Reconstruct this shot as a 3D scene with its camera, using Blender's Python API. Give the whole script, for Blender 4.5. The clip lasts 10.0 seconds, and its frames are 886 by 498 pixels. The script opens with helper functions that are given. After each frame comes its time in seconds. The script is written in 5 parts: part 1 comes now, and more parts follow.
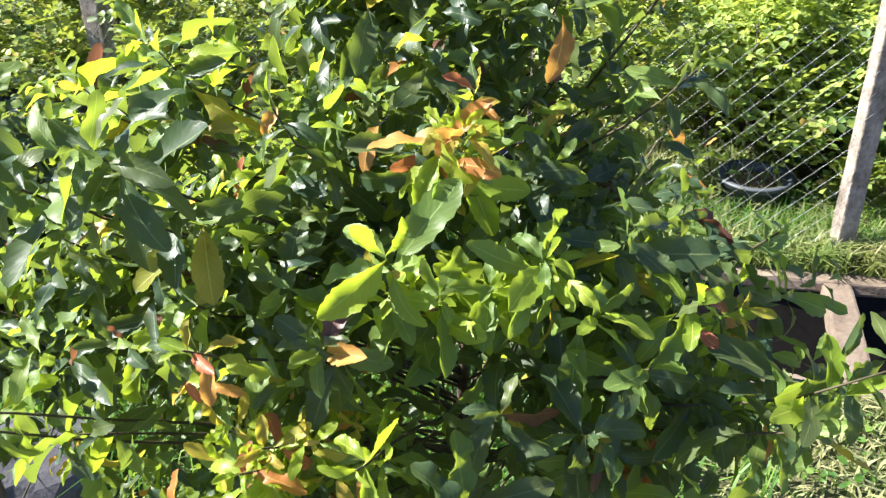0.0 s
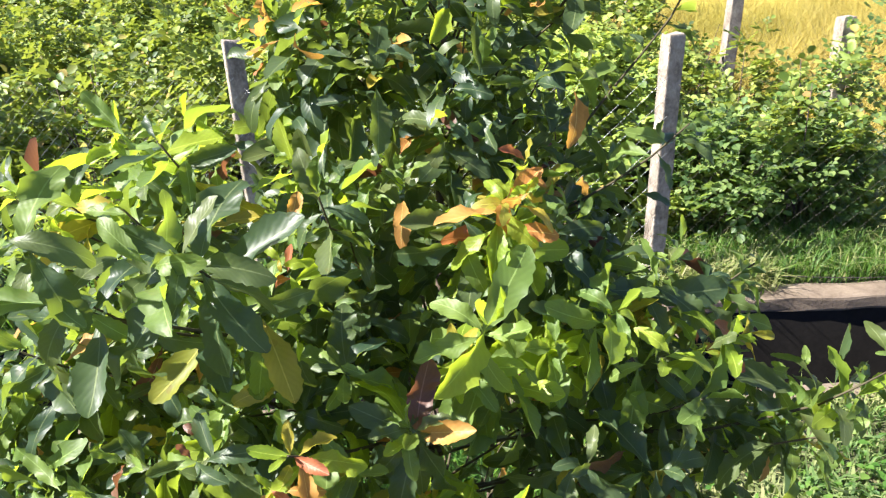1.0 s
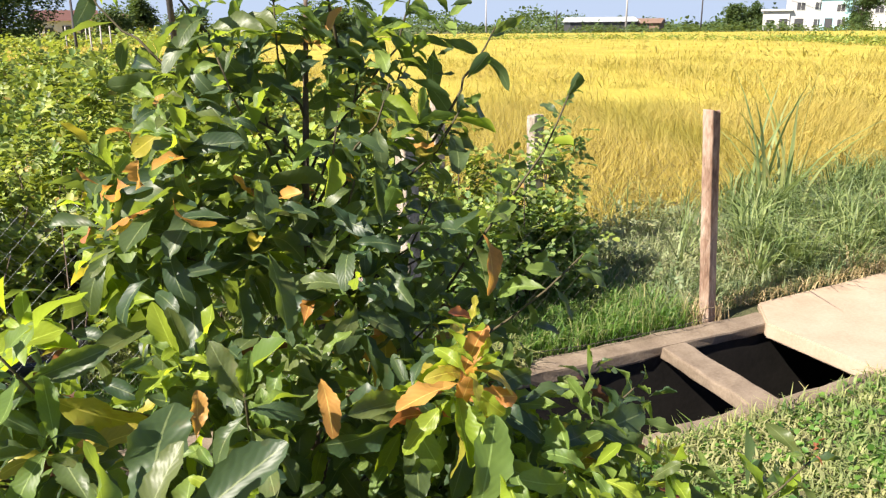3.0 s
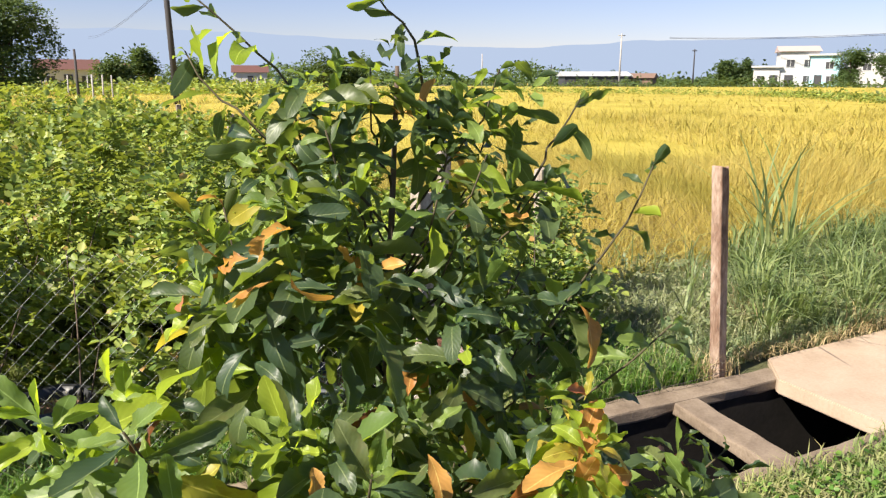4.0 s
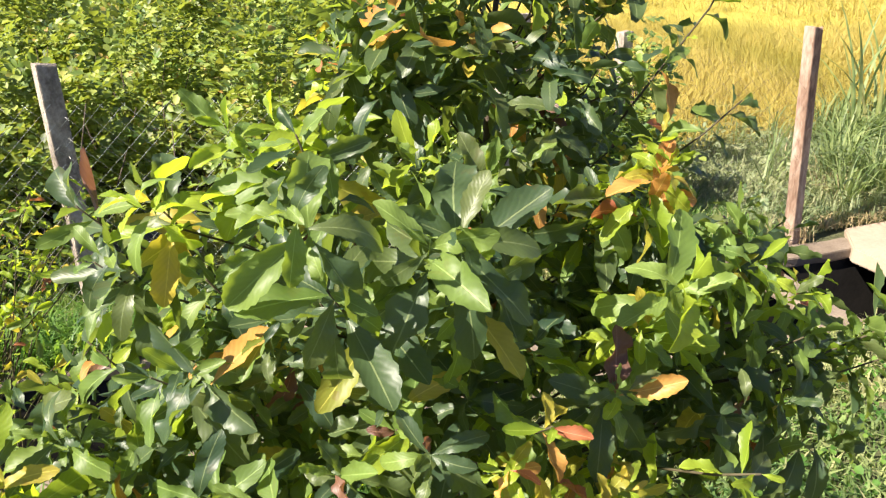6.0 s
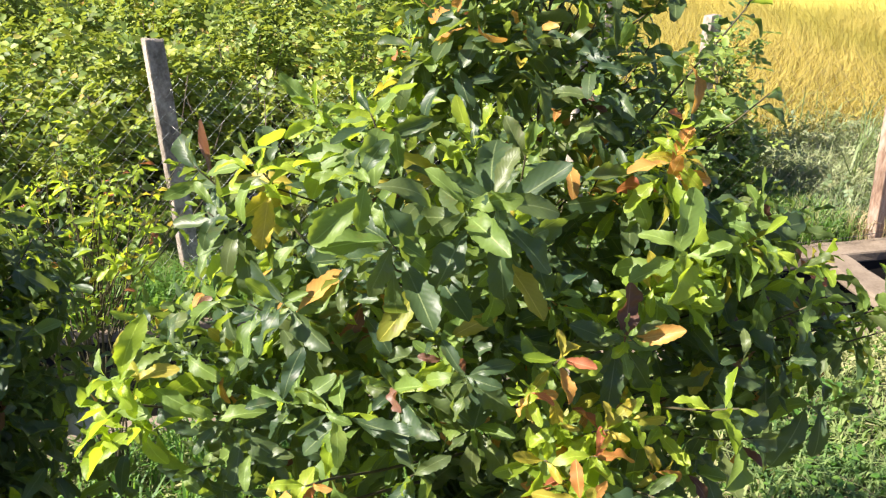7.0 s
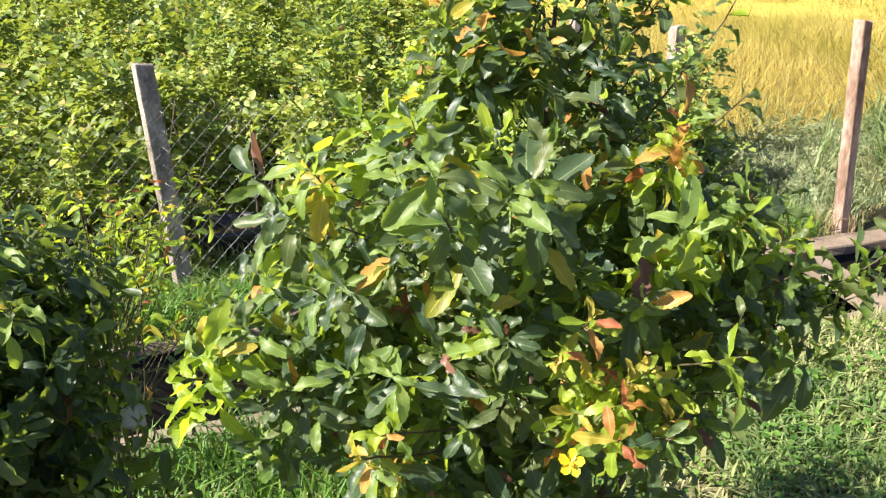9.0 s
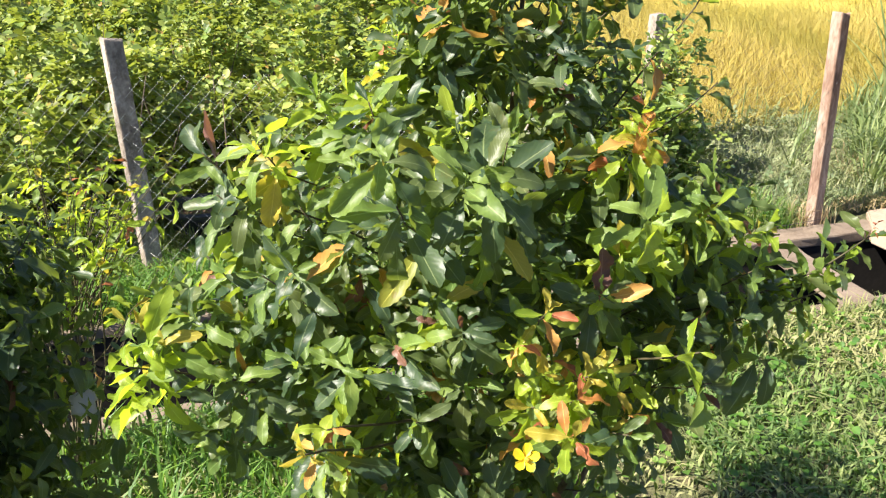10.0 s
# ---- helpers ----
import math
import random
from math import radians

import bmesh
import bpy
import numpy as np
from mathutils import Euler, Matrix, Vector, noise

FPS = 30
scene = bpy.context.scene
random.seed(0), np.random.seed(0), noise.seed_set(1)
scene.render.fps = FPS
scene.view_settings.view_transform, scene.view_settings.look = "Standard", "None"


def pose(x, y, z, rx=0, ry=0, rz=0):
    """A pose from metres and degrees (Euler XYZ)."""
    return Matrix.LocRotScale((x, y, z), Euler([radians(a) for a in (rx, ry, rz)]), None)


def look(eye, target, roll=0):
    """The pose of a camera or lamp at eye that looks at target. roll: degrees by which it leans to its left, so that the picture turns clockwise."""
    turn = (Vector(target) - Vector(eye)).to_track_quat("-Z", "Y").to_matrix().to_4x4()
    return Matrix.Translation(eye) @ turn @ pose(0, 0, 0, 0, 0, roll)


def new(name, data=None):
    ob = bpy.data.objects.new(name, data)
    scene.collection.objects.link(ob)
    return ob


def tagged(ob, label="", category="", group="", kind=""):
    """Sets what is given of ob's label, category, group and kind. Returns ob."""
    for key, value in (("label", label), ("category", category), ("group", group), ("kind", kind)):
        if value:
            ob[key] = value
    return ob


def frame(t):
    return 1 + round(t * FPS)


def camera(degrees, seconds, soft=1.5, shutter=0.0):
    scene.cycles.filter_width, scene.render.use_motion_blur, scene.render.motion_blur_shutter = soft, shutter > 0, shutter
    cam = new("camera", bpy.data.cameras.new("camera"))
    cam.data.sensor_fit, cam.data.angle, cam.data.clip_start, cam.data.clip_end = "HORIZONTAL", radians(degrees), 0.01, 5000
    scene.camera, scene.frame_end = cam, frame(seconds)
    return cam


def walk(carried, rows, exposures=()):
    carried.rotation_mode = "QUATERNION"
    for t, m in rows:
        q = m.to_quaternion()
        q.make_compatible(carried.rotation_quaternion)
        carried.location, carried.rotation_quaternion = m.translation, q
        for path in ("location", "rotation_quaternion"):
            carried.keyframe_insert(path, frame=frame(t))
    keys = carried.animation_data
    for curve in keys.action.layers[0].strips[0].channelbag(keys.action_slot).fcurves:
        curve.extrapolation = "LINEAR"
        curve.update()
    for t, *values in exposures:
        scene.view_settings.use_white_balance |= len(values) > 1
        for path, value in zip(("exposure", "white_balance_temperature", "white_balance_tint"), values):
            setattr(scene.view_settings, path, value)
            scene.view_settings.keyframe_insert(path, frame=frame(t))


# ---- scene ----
cam = camera(60.0, 10.0, soft=1.25, shutter=0.12)
PATH = [
    (0, (0.39, 0.756, 1.603), (0.002, 2.492, 0.688), -1.6),
    (0.5, (0.278, 0.771, 1.622), (0.185, 2.58, 0.773), -0.5),
    (1, (0.176, 0.734, 1.62), (0.316, 2.569, 0.836), -1.0),
    (1.5, (0.128, 0.788, 1.627), (0.509, 2.607, 0.887), -1.1),
    (2, (0.118, 0.842, 1.633), (0.732, 2.616, 0.945), -1.2),
    (2.5, (0.087, 0.862, 1.648), (0.869, 2.59, 1.014), -1.2),
    (2.7, (0.067, 0.863, 1.65), (0.894, 2.58, 1.041), -1.2),
    (3.8, (-0.039, 0.882, 1.649), (0.861, 2.612, 1.205), -0.3),
    (4, (-0.044, 0.909, 1.668), (0.844, 2.647, 1.235), 0.0),
    (4.5, (-0.056, 0.91, 1.676), (0.801, 2.665, 1.249), 0.1),
    (5, (-0.083, 0.878, 1.638), (0.757, 2.613, 1.106), 0.1),
    (5.5, (-0.135, 0.838, 1.592), (0.657, 2.548, 0.923), 0.7),
    (6.8, (-0.135, 0.676, 1.613), (0.373, 2.448, 0.837), -0.3),
    (7, (-0.149, 0.65, 1.627), (0.334, 2.425, 0.842), 0.2),
    (7.5, (-0.229, 0.57, 1.638), (0.171, 2.376, 0.878), -1.2),
    (8, (-0.305, 0.546, 1.657), (0.146, 2.333, 0.881), -1.7),
    (8.5, (-0.301, 0.534, 1.65), (0.195, 2.325, 0.912), -1.5),
    (9, (-0.25, 0.556, 1.642), (0.305, 2.326, 0.895), -1.1),
    (9.5, (-0.229, 0.571, 1.63), (0.367, 2.321, 0.867), -0.2),
    (10, (-0.217, 0.574, 1.635), (0.384, 2.312, 0.85), 0.5),
]
walk(cam, [(t, look(eye, target, roll)) for t, eye, target, roll in PATH], exposures=[(0.0, 1.94, 6050, 10), (1.5, 1.80, 6400, 10), (2.5, 1.6, 6800, 10), (4.0, 1.29, 6800, 10), (4.5, 1.26, 6800, 10), (5.0, 1.27, 6850, 10), (5.5, 1.55, 6900, 10), (7.0, 1.74, 6600, 10), (10.0, 1.72, 6550, 10)])

# ---- world, sun ----
SUN_EL, SUN_AZ = 43.0, -98.0          # degrees above the ground; from +y towards +x
world = bpy.data.worlds.new("sky")
scene.world = world
world.use_nodes = True
wn = world.node_tree
sky = wn.nodes.new("ShaderNodeTexSky")
sky.sky_type = 'NISHITA'
sky.sun_disc = False
sky.sun_elevation, sky.sun_rotation = radians(SUN_EL), radians(SUN_AZ)
sky.altitude, sky.air_density, sky.dust_density, sky.ozone_density = 20, 1.0, 0.2, 3.0
haze = wn.nodes.new("ShaderNodeMix")
haze.data_type, haze.blend_type = 'RGBA', 'MULTIPLY'
haze.inputs[0].default_value, haze.inputs[7].default_value = 1.0, (0.94, 0.86, 1.06, 1)
wn.links.new(sky.outputs[0], haze.inputs[6])
wn.links.new(haze.outputs[2], wn.nodes["Background"].inputs[0])
wn.nodes["Background"].inputs[1].default_value = 0.054
sun = new("sun", bpy.data.lights.new("sun", 'SUN'))
sun.data.energy, sun.data.angle, sun.data.color = 5.0, radians(0.55), (1.0, 0.93, 0.83)
to_sun = Vector((math.sin(radians(SUN_AZ)) * math.cos(radians(SUN_EL)), math.cos(radians(SUN_AZ)) * math.cos(radians(SUN_EL)), math.sin(radians(SUN_EL))))
sun.matrix_world = look((0, 0, 30), Vector((0, 0, 30)) - to_sun)


# ---- materials ----
def material(name):
    m = bpy.data.materials.new(name)
    m.use_nodes = True
    t = m.node_tree
    return m, t.nodes, t.links, t.nodes["Principled BSDF"], t.nodes["Material Output"]


def ramp(nodes, stops):
    r = nodes.new("ShaderNodeValToRGB")
    r.color_ramp.elements[0].position, r.color_ramp.elements[0].color = stops[0][0], (*stops[0][1], 1)
    r.color_ramp.elements[1].position, r.color_ramp.elements[1].color = stops[-1][0], (*stops[-1][1], 1)
    for p, c in stops[1:-1]:
        r.color_ramp.elements.new(p).color = (*c, 1)
    return r


def math_node(nodes, links, op, a, b=None):
    n = nodes.new("ShaderNodeMath")
    n.operation = op
    for i, v in enumerate((a, b)):
        if v is None:
            continue
        if isinstance(v, (int, float)):
            n.inputs[i].default_value = v
        else:
            links.new(v, n.inputs[i])
    return n.outputs[0]


def mix_rgb(nodes, links, fac, a, b, blend='MIX'):
    n = nodes.new("ShaderNodeMix")
    n.data_type, n.blend_type = 'RGBA', blend
    for i, v in ((0, fac), (6, a), (7, b)):
        if isinstance(v, (int, float)):
            n.inputs[i].default_value = v
        elif isinstance(v, tuple):
            n.inputs[i].default_value = (*v, 1)
        else:
            links.new(v, n.inputs[i])
    return n.outputs[2]


def noise_node(nodes, links, scale, detail=4.0, rough=0.55, coord=None):
    n = nodes.new("ShaderNodeTexNoise")
    n.inputs["Scale"].default_value, n.inputs["Detail"].default_value, n.inputs["Roughness"].default_value = scale, detail, rough
    if coord is not None:
        links.new(coord, n.inputs["Vector"])
    return n.outputs["Fac"]


def world_coord(nodes):
    return nodes.new("ShaderNodeNewGeometry").outputs["Position"]


def random_value(nodes, links):
    a = nodes.new("ShaderNodeObjectInfo").outputs["Random"]
    b = nodes.new("ShaderNodeNewGeometry").outputs["Random Per Island"]
    return math_node(nodes, links, 'FRACT', math_node(nodes, links, 'ADD', a, b))


def bump(nodes, links, height, bsdf, strength, distance=0.01):
    b = nodes.new("ShaderNodeBump")
    b.inputs["Strength"].default_value, b.inputs["Distance"].default_value = strength, distance
    links.new(height, b.inputs["Height"])
    links.new(b.outputs[0], bsdf.inputs["Normal"])


def leaf_material(name, tones, glow, through_share=0.4, rough=0.34, veins=True, blemish=0.0, drift=None, wash_share=1.1):
    """A leaf blade: tones from leaf to leaf, a pale midrib, light that comes through."""
    m, n, l, p, out = material(name)
    rnd = random_value(n, l)
    r = ramp(n, tones)
    l.new(rnd, r.inputs[0])
    col = r.outputs[0]
    pos = world_coord(n)
    patch = noise_node(n, l, 28.0, 3.0, 0.6, pos)
    wash = math_node(n, l, 'MULTIPLY', math_node(n, l, 'SUBTRACT', noise_node(n, l, 11.0, 2.0, 0.5, pos), 0.42), wash_share)
    wash = math_node(n, l, 'MAXIMUM', wash, 0.0)
    col = mix_rgb(n, l, wash, col, tuple(min(1.0, 1.7 * c + (0.05, 0.045, 0.0)[k]) for k, c in enumerate(tones[-1][1])))
    col = mix_rgb(n, l, math_node(n, l, 'MULTIPLY', patch, 0.35), col, tuple(0.45 * c for c in tones[0][1]))
    if drift:
        far_ = noise_node(n, l, drift[0], 3.0, 0.55, pos)
        far_ = math_node(n, l, 'MINIMUM', math_node(n, l, 'MAXIMUM', math_node(n, l, 'MULTIPLY', math_node(n, l, 'SUBTRACT', far_, 0.46), 5.0), 0.0), drift[2])
        col = mix_rgb(n, l, far_, col, drift[1])
    if blemish:
        spots = noise_node(n, l, 45.0, 2.0, 0.5, pos)
        edge = math_node(n, l, 'MULTIPLY', math_node(n, l, 'GREATER_THAN', spots, 0.66), blemish)
        col = mix_rgb(n, l, edge, col, (0.16, 0.07, 0.02))
    if veins:
        uv = n.new("ShaderNodeUVMap")
        sep = n.new("ShaderNodeSeparateXYZ")
        l.new(uv.outputs[0], sep.inputs[0])
        across = math_node(n, l, 'ABSOLUTE', math_node(n, l, 'SUBTRACT', sep.outputs[0], 0.5))
        rib = math_node(n, l, 'LESS_THAN', across, 0.022)
        side = math_node(n, l, 'SINE', math_node(n, l, 'MULTIPLY', math_node(n, l, 'SUBTRACT', sep.outputs[1], math_node(n, l, 'MULTIPLY', across, 0.55)), 62.0))
        col = mix_rgb(n, l, math_node(n, l, 'MULTIPLY', rib, 0.5), col, tuple(min(1.0, 2.2 * c + 0.05) for c in tones[-1][1]))
        h = math_node(n, l, 'ADD', math_node(n, l, 'MULTIPLY', side, 0.35), math_node(n, l, 'MULTIPLY', rib, -1.0))
        bump(n, l, h, p, 0.12, 0.0008)
        col = mix_rgb(n, l, math_node(n, l, 'MULTIPLY', math_node(n, l, 'ADD', side, 1.0), 0.07), col, tuple(0.35 * c for c in tones[0][1]))
    l.new(col, p.inputs["Base Color"])
    p.inputs["Roughness"].default_value = rough
    p.inputs["Specular IOR Level"].default_value = 0.36
    tr = n.new("ShaderNodeBsdfTranslucent")
    l.new(mix_rgb(n, l, 0.75, col, glow), tr.inputs[0])
    mx = n.new("ShaderNodeMixShader")
    mx.inputs[0].default_value = through_share
    l.new(p.outputs[0], mx.inputs[1])
    l.new(tr.outputs[0], mx.inputs[2])
    l.new(mx.outputs[0], out.inputs[0])
    return m


def rough_material(name, tones, scale, fine, rough=0.9, relief=0.4, relief_m=0.01, spec=0.2, streak=1.0):
    """Mineral or soil: broad patches, fine grain and relief; streak < 1 draws the patches out upright."""
    m, n, l, p, out = material(name)
    pos = world_coord(n)
    if streak != 1.0:
        mp = n.new("ShaderNodeMapping")
        mp.inputs["Scale"].default_value = (1, 1, streak)
        l.new(pos, mp.inputs["Vector"])
        pos = mp.outputs[0]
    r = ramp(n, tones)
    big = noise_node(n, l, scale, 5.0, 0.6, pos)
    small = noise_node(n, l, fine, 4.0, 0.65, pos)
    l.new(math_node(n, l, 'ADD', math_node(n, l, 'MULTIPLY', big, 0.65), math_node(n, l, 'MULTIPLY', small, 0.35)), r.inputs[0])
    l.new(r.outputs[0], p.inputs["Base Color"])
    p.inputs["Roughness"].default_value, p.inputs["Specular IOR Level"].default_value = rough, spec
    bump(n, l, math_node(n, l, 'ADD', big, small), p, relief, relief_m)
    return m


def plain_material(name, colour, rough=0.6, metal=0.0, grain=30.0, amount=0.25):
    m, n, l, p, out = material(name)
    f = noise_node(n, l, grain, 4.0, 0.6, world_coord(n))
    l.new(mix_rgb(n, l, math_node(n, l, 'MULTIPLY', f, amount * 2), colour, tuple(0.45 * c for c in colour)), p.inputs["Base Color"])
    p.inputs["Roughness"].default_value, p.inputs["Metallic"].default_value = rough, metal
    return m


LEAF = {
    "mature": leaf_material("leaf_mature", [(0.0, (0.029, 0.060, 0.036)), (0.45, (0.050, 0.088, 0.042)), (0.8, (0.086, 0.124, 0.046)), (1.0, (0.126, 0.150, 0.050))], (0.38, 0.50, 0.05), 0.33, 0.42, wash_share=0.45, blemish=0.12),
    "pale": leaf_material("leaf_pale", [(0.0, (0.092, 0.160, 0.040)), (1.0, (0.18, 0.25, 0.060))], (0.56, 0.72, 0.05), 0.38, 0.48, blemish=0.1),
    "lime": leaf_material("leaf_lime", [(0.0, (0.18, 0.28, 0.030)), (1.0, (0.33, 0.40, 0.050))], (0.70, 0.88, 0.04), 0.50, 0.40),
    "yellow": leaf_material("leaf_yellow", [(0.0, (0.24, 0.27, 0.04)), (1.0, (0.50, 0.37, 0.06))], (0.86, 0.70, 0.06), 0.44, 0.46, blemish=0.4),
    "copper": leaf_material("leaf_copper", [(0.0, (0.46, 0.19, 0.06)), (1.0, (0.66, 0.36, 0.10))], (0.95, 0.50, 0.08), 0.44, 0.46, blemish=0.45),
    "maroon": leaf_material("leaf_maroon", [(0.0, (0.10, 0.045, 0.035)), (1.0, (0.19, 0.095, 0.065))], (0.42, 0.16, 0.06), 0.30, 0.44, blemish=0.2),
    "red": leaf_material("leaf_red", [(0.0, (0.32, 0.095, 0.05)), (1.0, (0.50, 0.19, 0.09))], (0.80, 0.30, 0.09), 0.38, 0.46, blemish=0.2),
}
M_BARK = rough_material("bark", [(0.3, (0.055, 0.038, 0.030)), (0.7, (0.15, 0.115, 0.09))], 30, 160, 0.85, 0.6, 0.003)
M_TWIG = rough_material("twig", [(0.3, (0.045, 0.038, 0.022)), (0.7, (0.10, 0.085, 0.045))], 60, 220, 0.7, 0.4, 0.001)
M_SLAB = rough_material("slab_concrete", [(0.25, (0.26, 0.19, 0.13)), (0.5, (0.37, 0.285, 0.21)), (0.75, (0.44, 0.36, 0.28))], 2.5, 60, 0.92, 0.4, 0.004)
M_CONCRETE = rough_material("concrete", [(0.25, (0.075, 0.055, 0.038)), (0.45, (0.17, 0.13, 0.095)), (0.75, (0.30, 0.24, 0.18))], 5, 70, 0.92, 0.5, 0.006)
M_POST = rough_material("post_concrete", [(0.30, (0.07, 0.057, 0.045)), (0.43, (0.20, 0.165, 0.132)), (0.54, (0.33, 0.28, 0.23)), (0.70, (0.50, 0.44, 0.37))], 13, 80, 0.92, 0.8, 0.008, streak=0.75)
M_POST_RED = rough_material("post_red_concrete", [(0.30, (0.055, 0.036, 0.028)), (0.43, (0.19, 0.115, 0.08)), (0.54, (0.31, 0.22, 0.165)), (0.70, (0.46, 0.38, 0.32))], 11, 70, 0.92, 0.6, 0.006, streak=0.25)
# near-black: the shade inside the channel is put into the wall colour
M_PIT_SHADE = rough_material("pit_wall", [(0.3, (0.010, 0.009, 0.008)), (0.7, (0.030, 0.026, 0.022))], 4, 40, 0.95, 0.15, 0.004)
M_WIRE_OLD = plain_material("rusted_wire", (0.10, 0.085, 0.07), 0.8, 0.1, 25, 0.45)
M_WIRE = plain_material("galvanised_wire", (0.55, 0.55, 0.53), 0.45, 0.5, 25, 0.35)


# ---- building helpers ----
def part(name, bm, mat, parent=None, label=""):
    me = bpy.data.meshes.new(name)
    bm.to_mesh(me)
    bm.free()
    for mm in (mat if isinstance(mat, (list, tuple)) else (mat,)):
        me.materials.append(mm)
    ob = new(name, me)
    if parent is not None:
        ob.parent = parent
    if label:
        ob["label"] = label
    return ob


def thing(name, place, label, category, group="", kind=""):
    e = new(name)
    e.empty_display_size = 0.05
    e.location = place
    return tagged(e, label, category, group, kind)


def bulk(name, verts, faces_tri, mats, mat_index=None, uv=None, parent=None, smooth=False):
    """One mesh out of arrays of vertices and triangles."""
    me = bpy.data.meshes.new(name)
    nv, nf = len(verts), len(faces_tri)
    me.vertices.add(nv)
    me.vertices.foreach_set("co", np.asarray(verts, np.float32).ravel())
    me.loops.add(nf * 3)
    me.loops.foreach_set("vertex_index", np.asarray(faces_tri, np.int32).ravel())
    me.polygons.add(nf)
    me.polygons.foreach_set("loop_start", np.arange(0, nf * 3, 3, dtype=np.int32))
    if mat_index is not None:
        me.polygons.foreach_set("material_index", np.asarray(mat_index, np.int32))
    if smooth:
        me.polygons.foreach_set("use_smooth", np.ones(nf, bool))
    for mm in mats:
        me.materials.append(mm)
    if uv is not None:
        layer = me.uv_layers.new(name="UVMap")
        layer.data.foreach_set("uv", np.asarray(uv, np.float32)[np.asarray(faces_tri, np.int64).ravel()].ravel())
    me.update(calc_edges=True)
    me.validate()
    ob = new(name, me)
    if parent is not None:
        ob.parent = parent
    return ob


def box_bm(size, bevel=0.0, wear=0.0, cuts=0, seed=0):
    """A block on z = 0, with soft edges and worn faces."""
    bm = bmesh.new()
    bmesh.ops.create_cube(bm, size=1.0)
    bmesh.ops.scale(bm, vec=size, verts=bm.verts)
    bmesh.ops.translate(bm, vec=(0, 0, size[2] / 2), verts=bm.verts)
    if bevel:
        bmesh.ops.bevel(bm, geom=list(bm.edges), offset=bevel, segments=2, profile=0.6, affect='EDGES')
    if cuts:
        axis = max(range(3), key=lambda i: size[i])
        for k in range(1, cuts):
            c = [0, 0, size[2] / 2]
            c[axis] = (-0.5 + k / cuts) * size[axis] + (size[2] / 2 if axis == 2 else 0)
            no = [0, 0, 0]
            no[axis] = 1
            bmesh.ops.bisect_plane(bm, geom=list(bm.verts) + list(bm.edges) + list(bm.faces), plane_co=c, plane_no=no)
    if wear:
        for v in bm.verts:
            v.co += wear * noise.noise_vector(v.co * 14 + Vector((seed * 3.1, seed, 7)))
    return bm


def add_tube(bm, path, radii, sides=6):
    """A round tube along a path of points."""
    rings = []
    for i, p in enumerate(path):
        d = (path[min(i + 1, len(path) - 1)] - path[max(i - 1, 0)]).normalized()
        u = d.cross(Vector((0.31, 0.17, 0.93)))
        if u.length < 1e-4:
            u = d.cross(Vector((1, 0, 0)))
        u.normalize()
        v = d.cross(u)
        rings.append([bm.verts.new(p + radii[i] * (math.cos(6.28319 * k / sides) * u + math.sin(6.28319 * k / sides) * v)) for k in range(sides)])
    for a, b in zip(rings, rings[1:]):
        for k in range(sides):
            f = bm.faces.new((a[k], a[(k + 1) % sides], b[(k + 1) % sides], b[k]))
            f.smooth = True
    bm.faces.new(rings[-1])
    bm.faces.new(list(reversed(rings[0])))


def blades(rng, n, place, height, width, lean, tips=2):
    """Vertices and triangles of n grass blades; place(n) gives their feet."""
    foot = place(n)
    n = len(foot)
    az = rng.uniform(0, 2 * np.pi, n)
    h = height * rng.uniform(0.45, 1.15, n)
    w = width * rng.uniform(0.6, 1.3, n)
    b = lean * rng.uniform(0.2, 1.3, n) * h
    out = np.stack([np.cos(az), np.sin(az), np.zeros(n)], 1)
    side = np.stack([-np.sin(az), np.cos(az), np.zeros(n)], 1) * (w / 2)[:, None]
    up = np.array([0, 0, 1.0])
    mid = foot + 0.28 * b[:, None] * out + (0.62 * h)[:, None] * up
    tip = foot + b[:, None] * out + (h * (1 - 0.25 * np.minimum(1.5, b / np.maximum(h, 1e-6))))[:, None] * up
    v = np.stack([foot - side, foot + side, mid - 0.8 * side, mid + 0.8 * side, tip], 1).reshape(-1, 3)
    t = np.array([[0, 1, 3], [0, 3, 2], [2, 3, 4]])
    f = (t[None] + 5 * np.arange(n)[:, None, None]).reshape(-1, 3)
    return v, f


def blade_material(name, tones, glow, share=0.35, rough=0.5, drift=None):
    return leaf_material(name, tones, glow, share, rough, veins=False, drift=drift)


# leaf blade: rows along the length, left edge, midrib, right edge
ROWS_V = np.array([0.0, 0.07, 0.14, 0.21, 0.28, 0.35, 0.42, 0.49, 0.56, 0.63, 0.70, 0.76, 0.82, 0.87, 0.92, 0.96, 0.985, 1.0])
ROWS_W = np.array([0.04, 0.09, 0.26, 0.44, 0.60, 0.74, 0.85, 0.93, 0.98, 1.0, 0.98, 0.93, 0.85, 0.74, 0.59, 0.41, 0.24, 0.04])


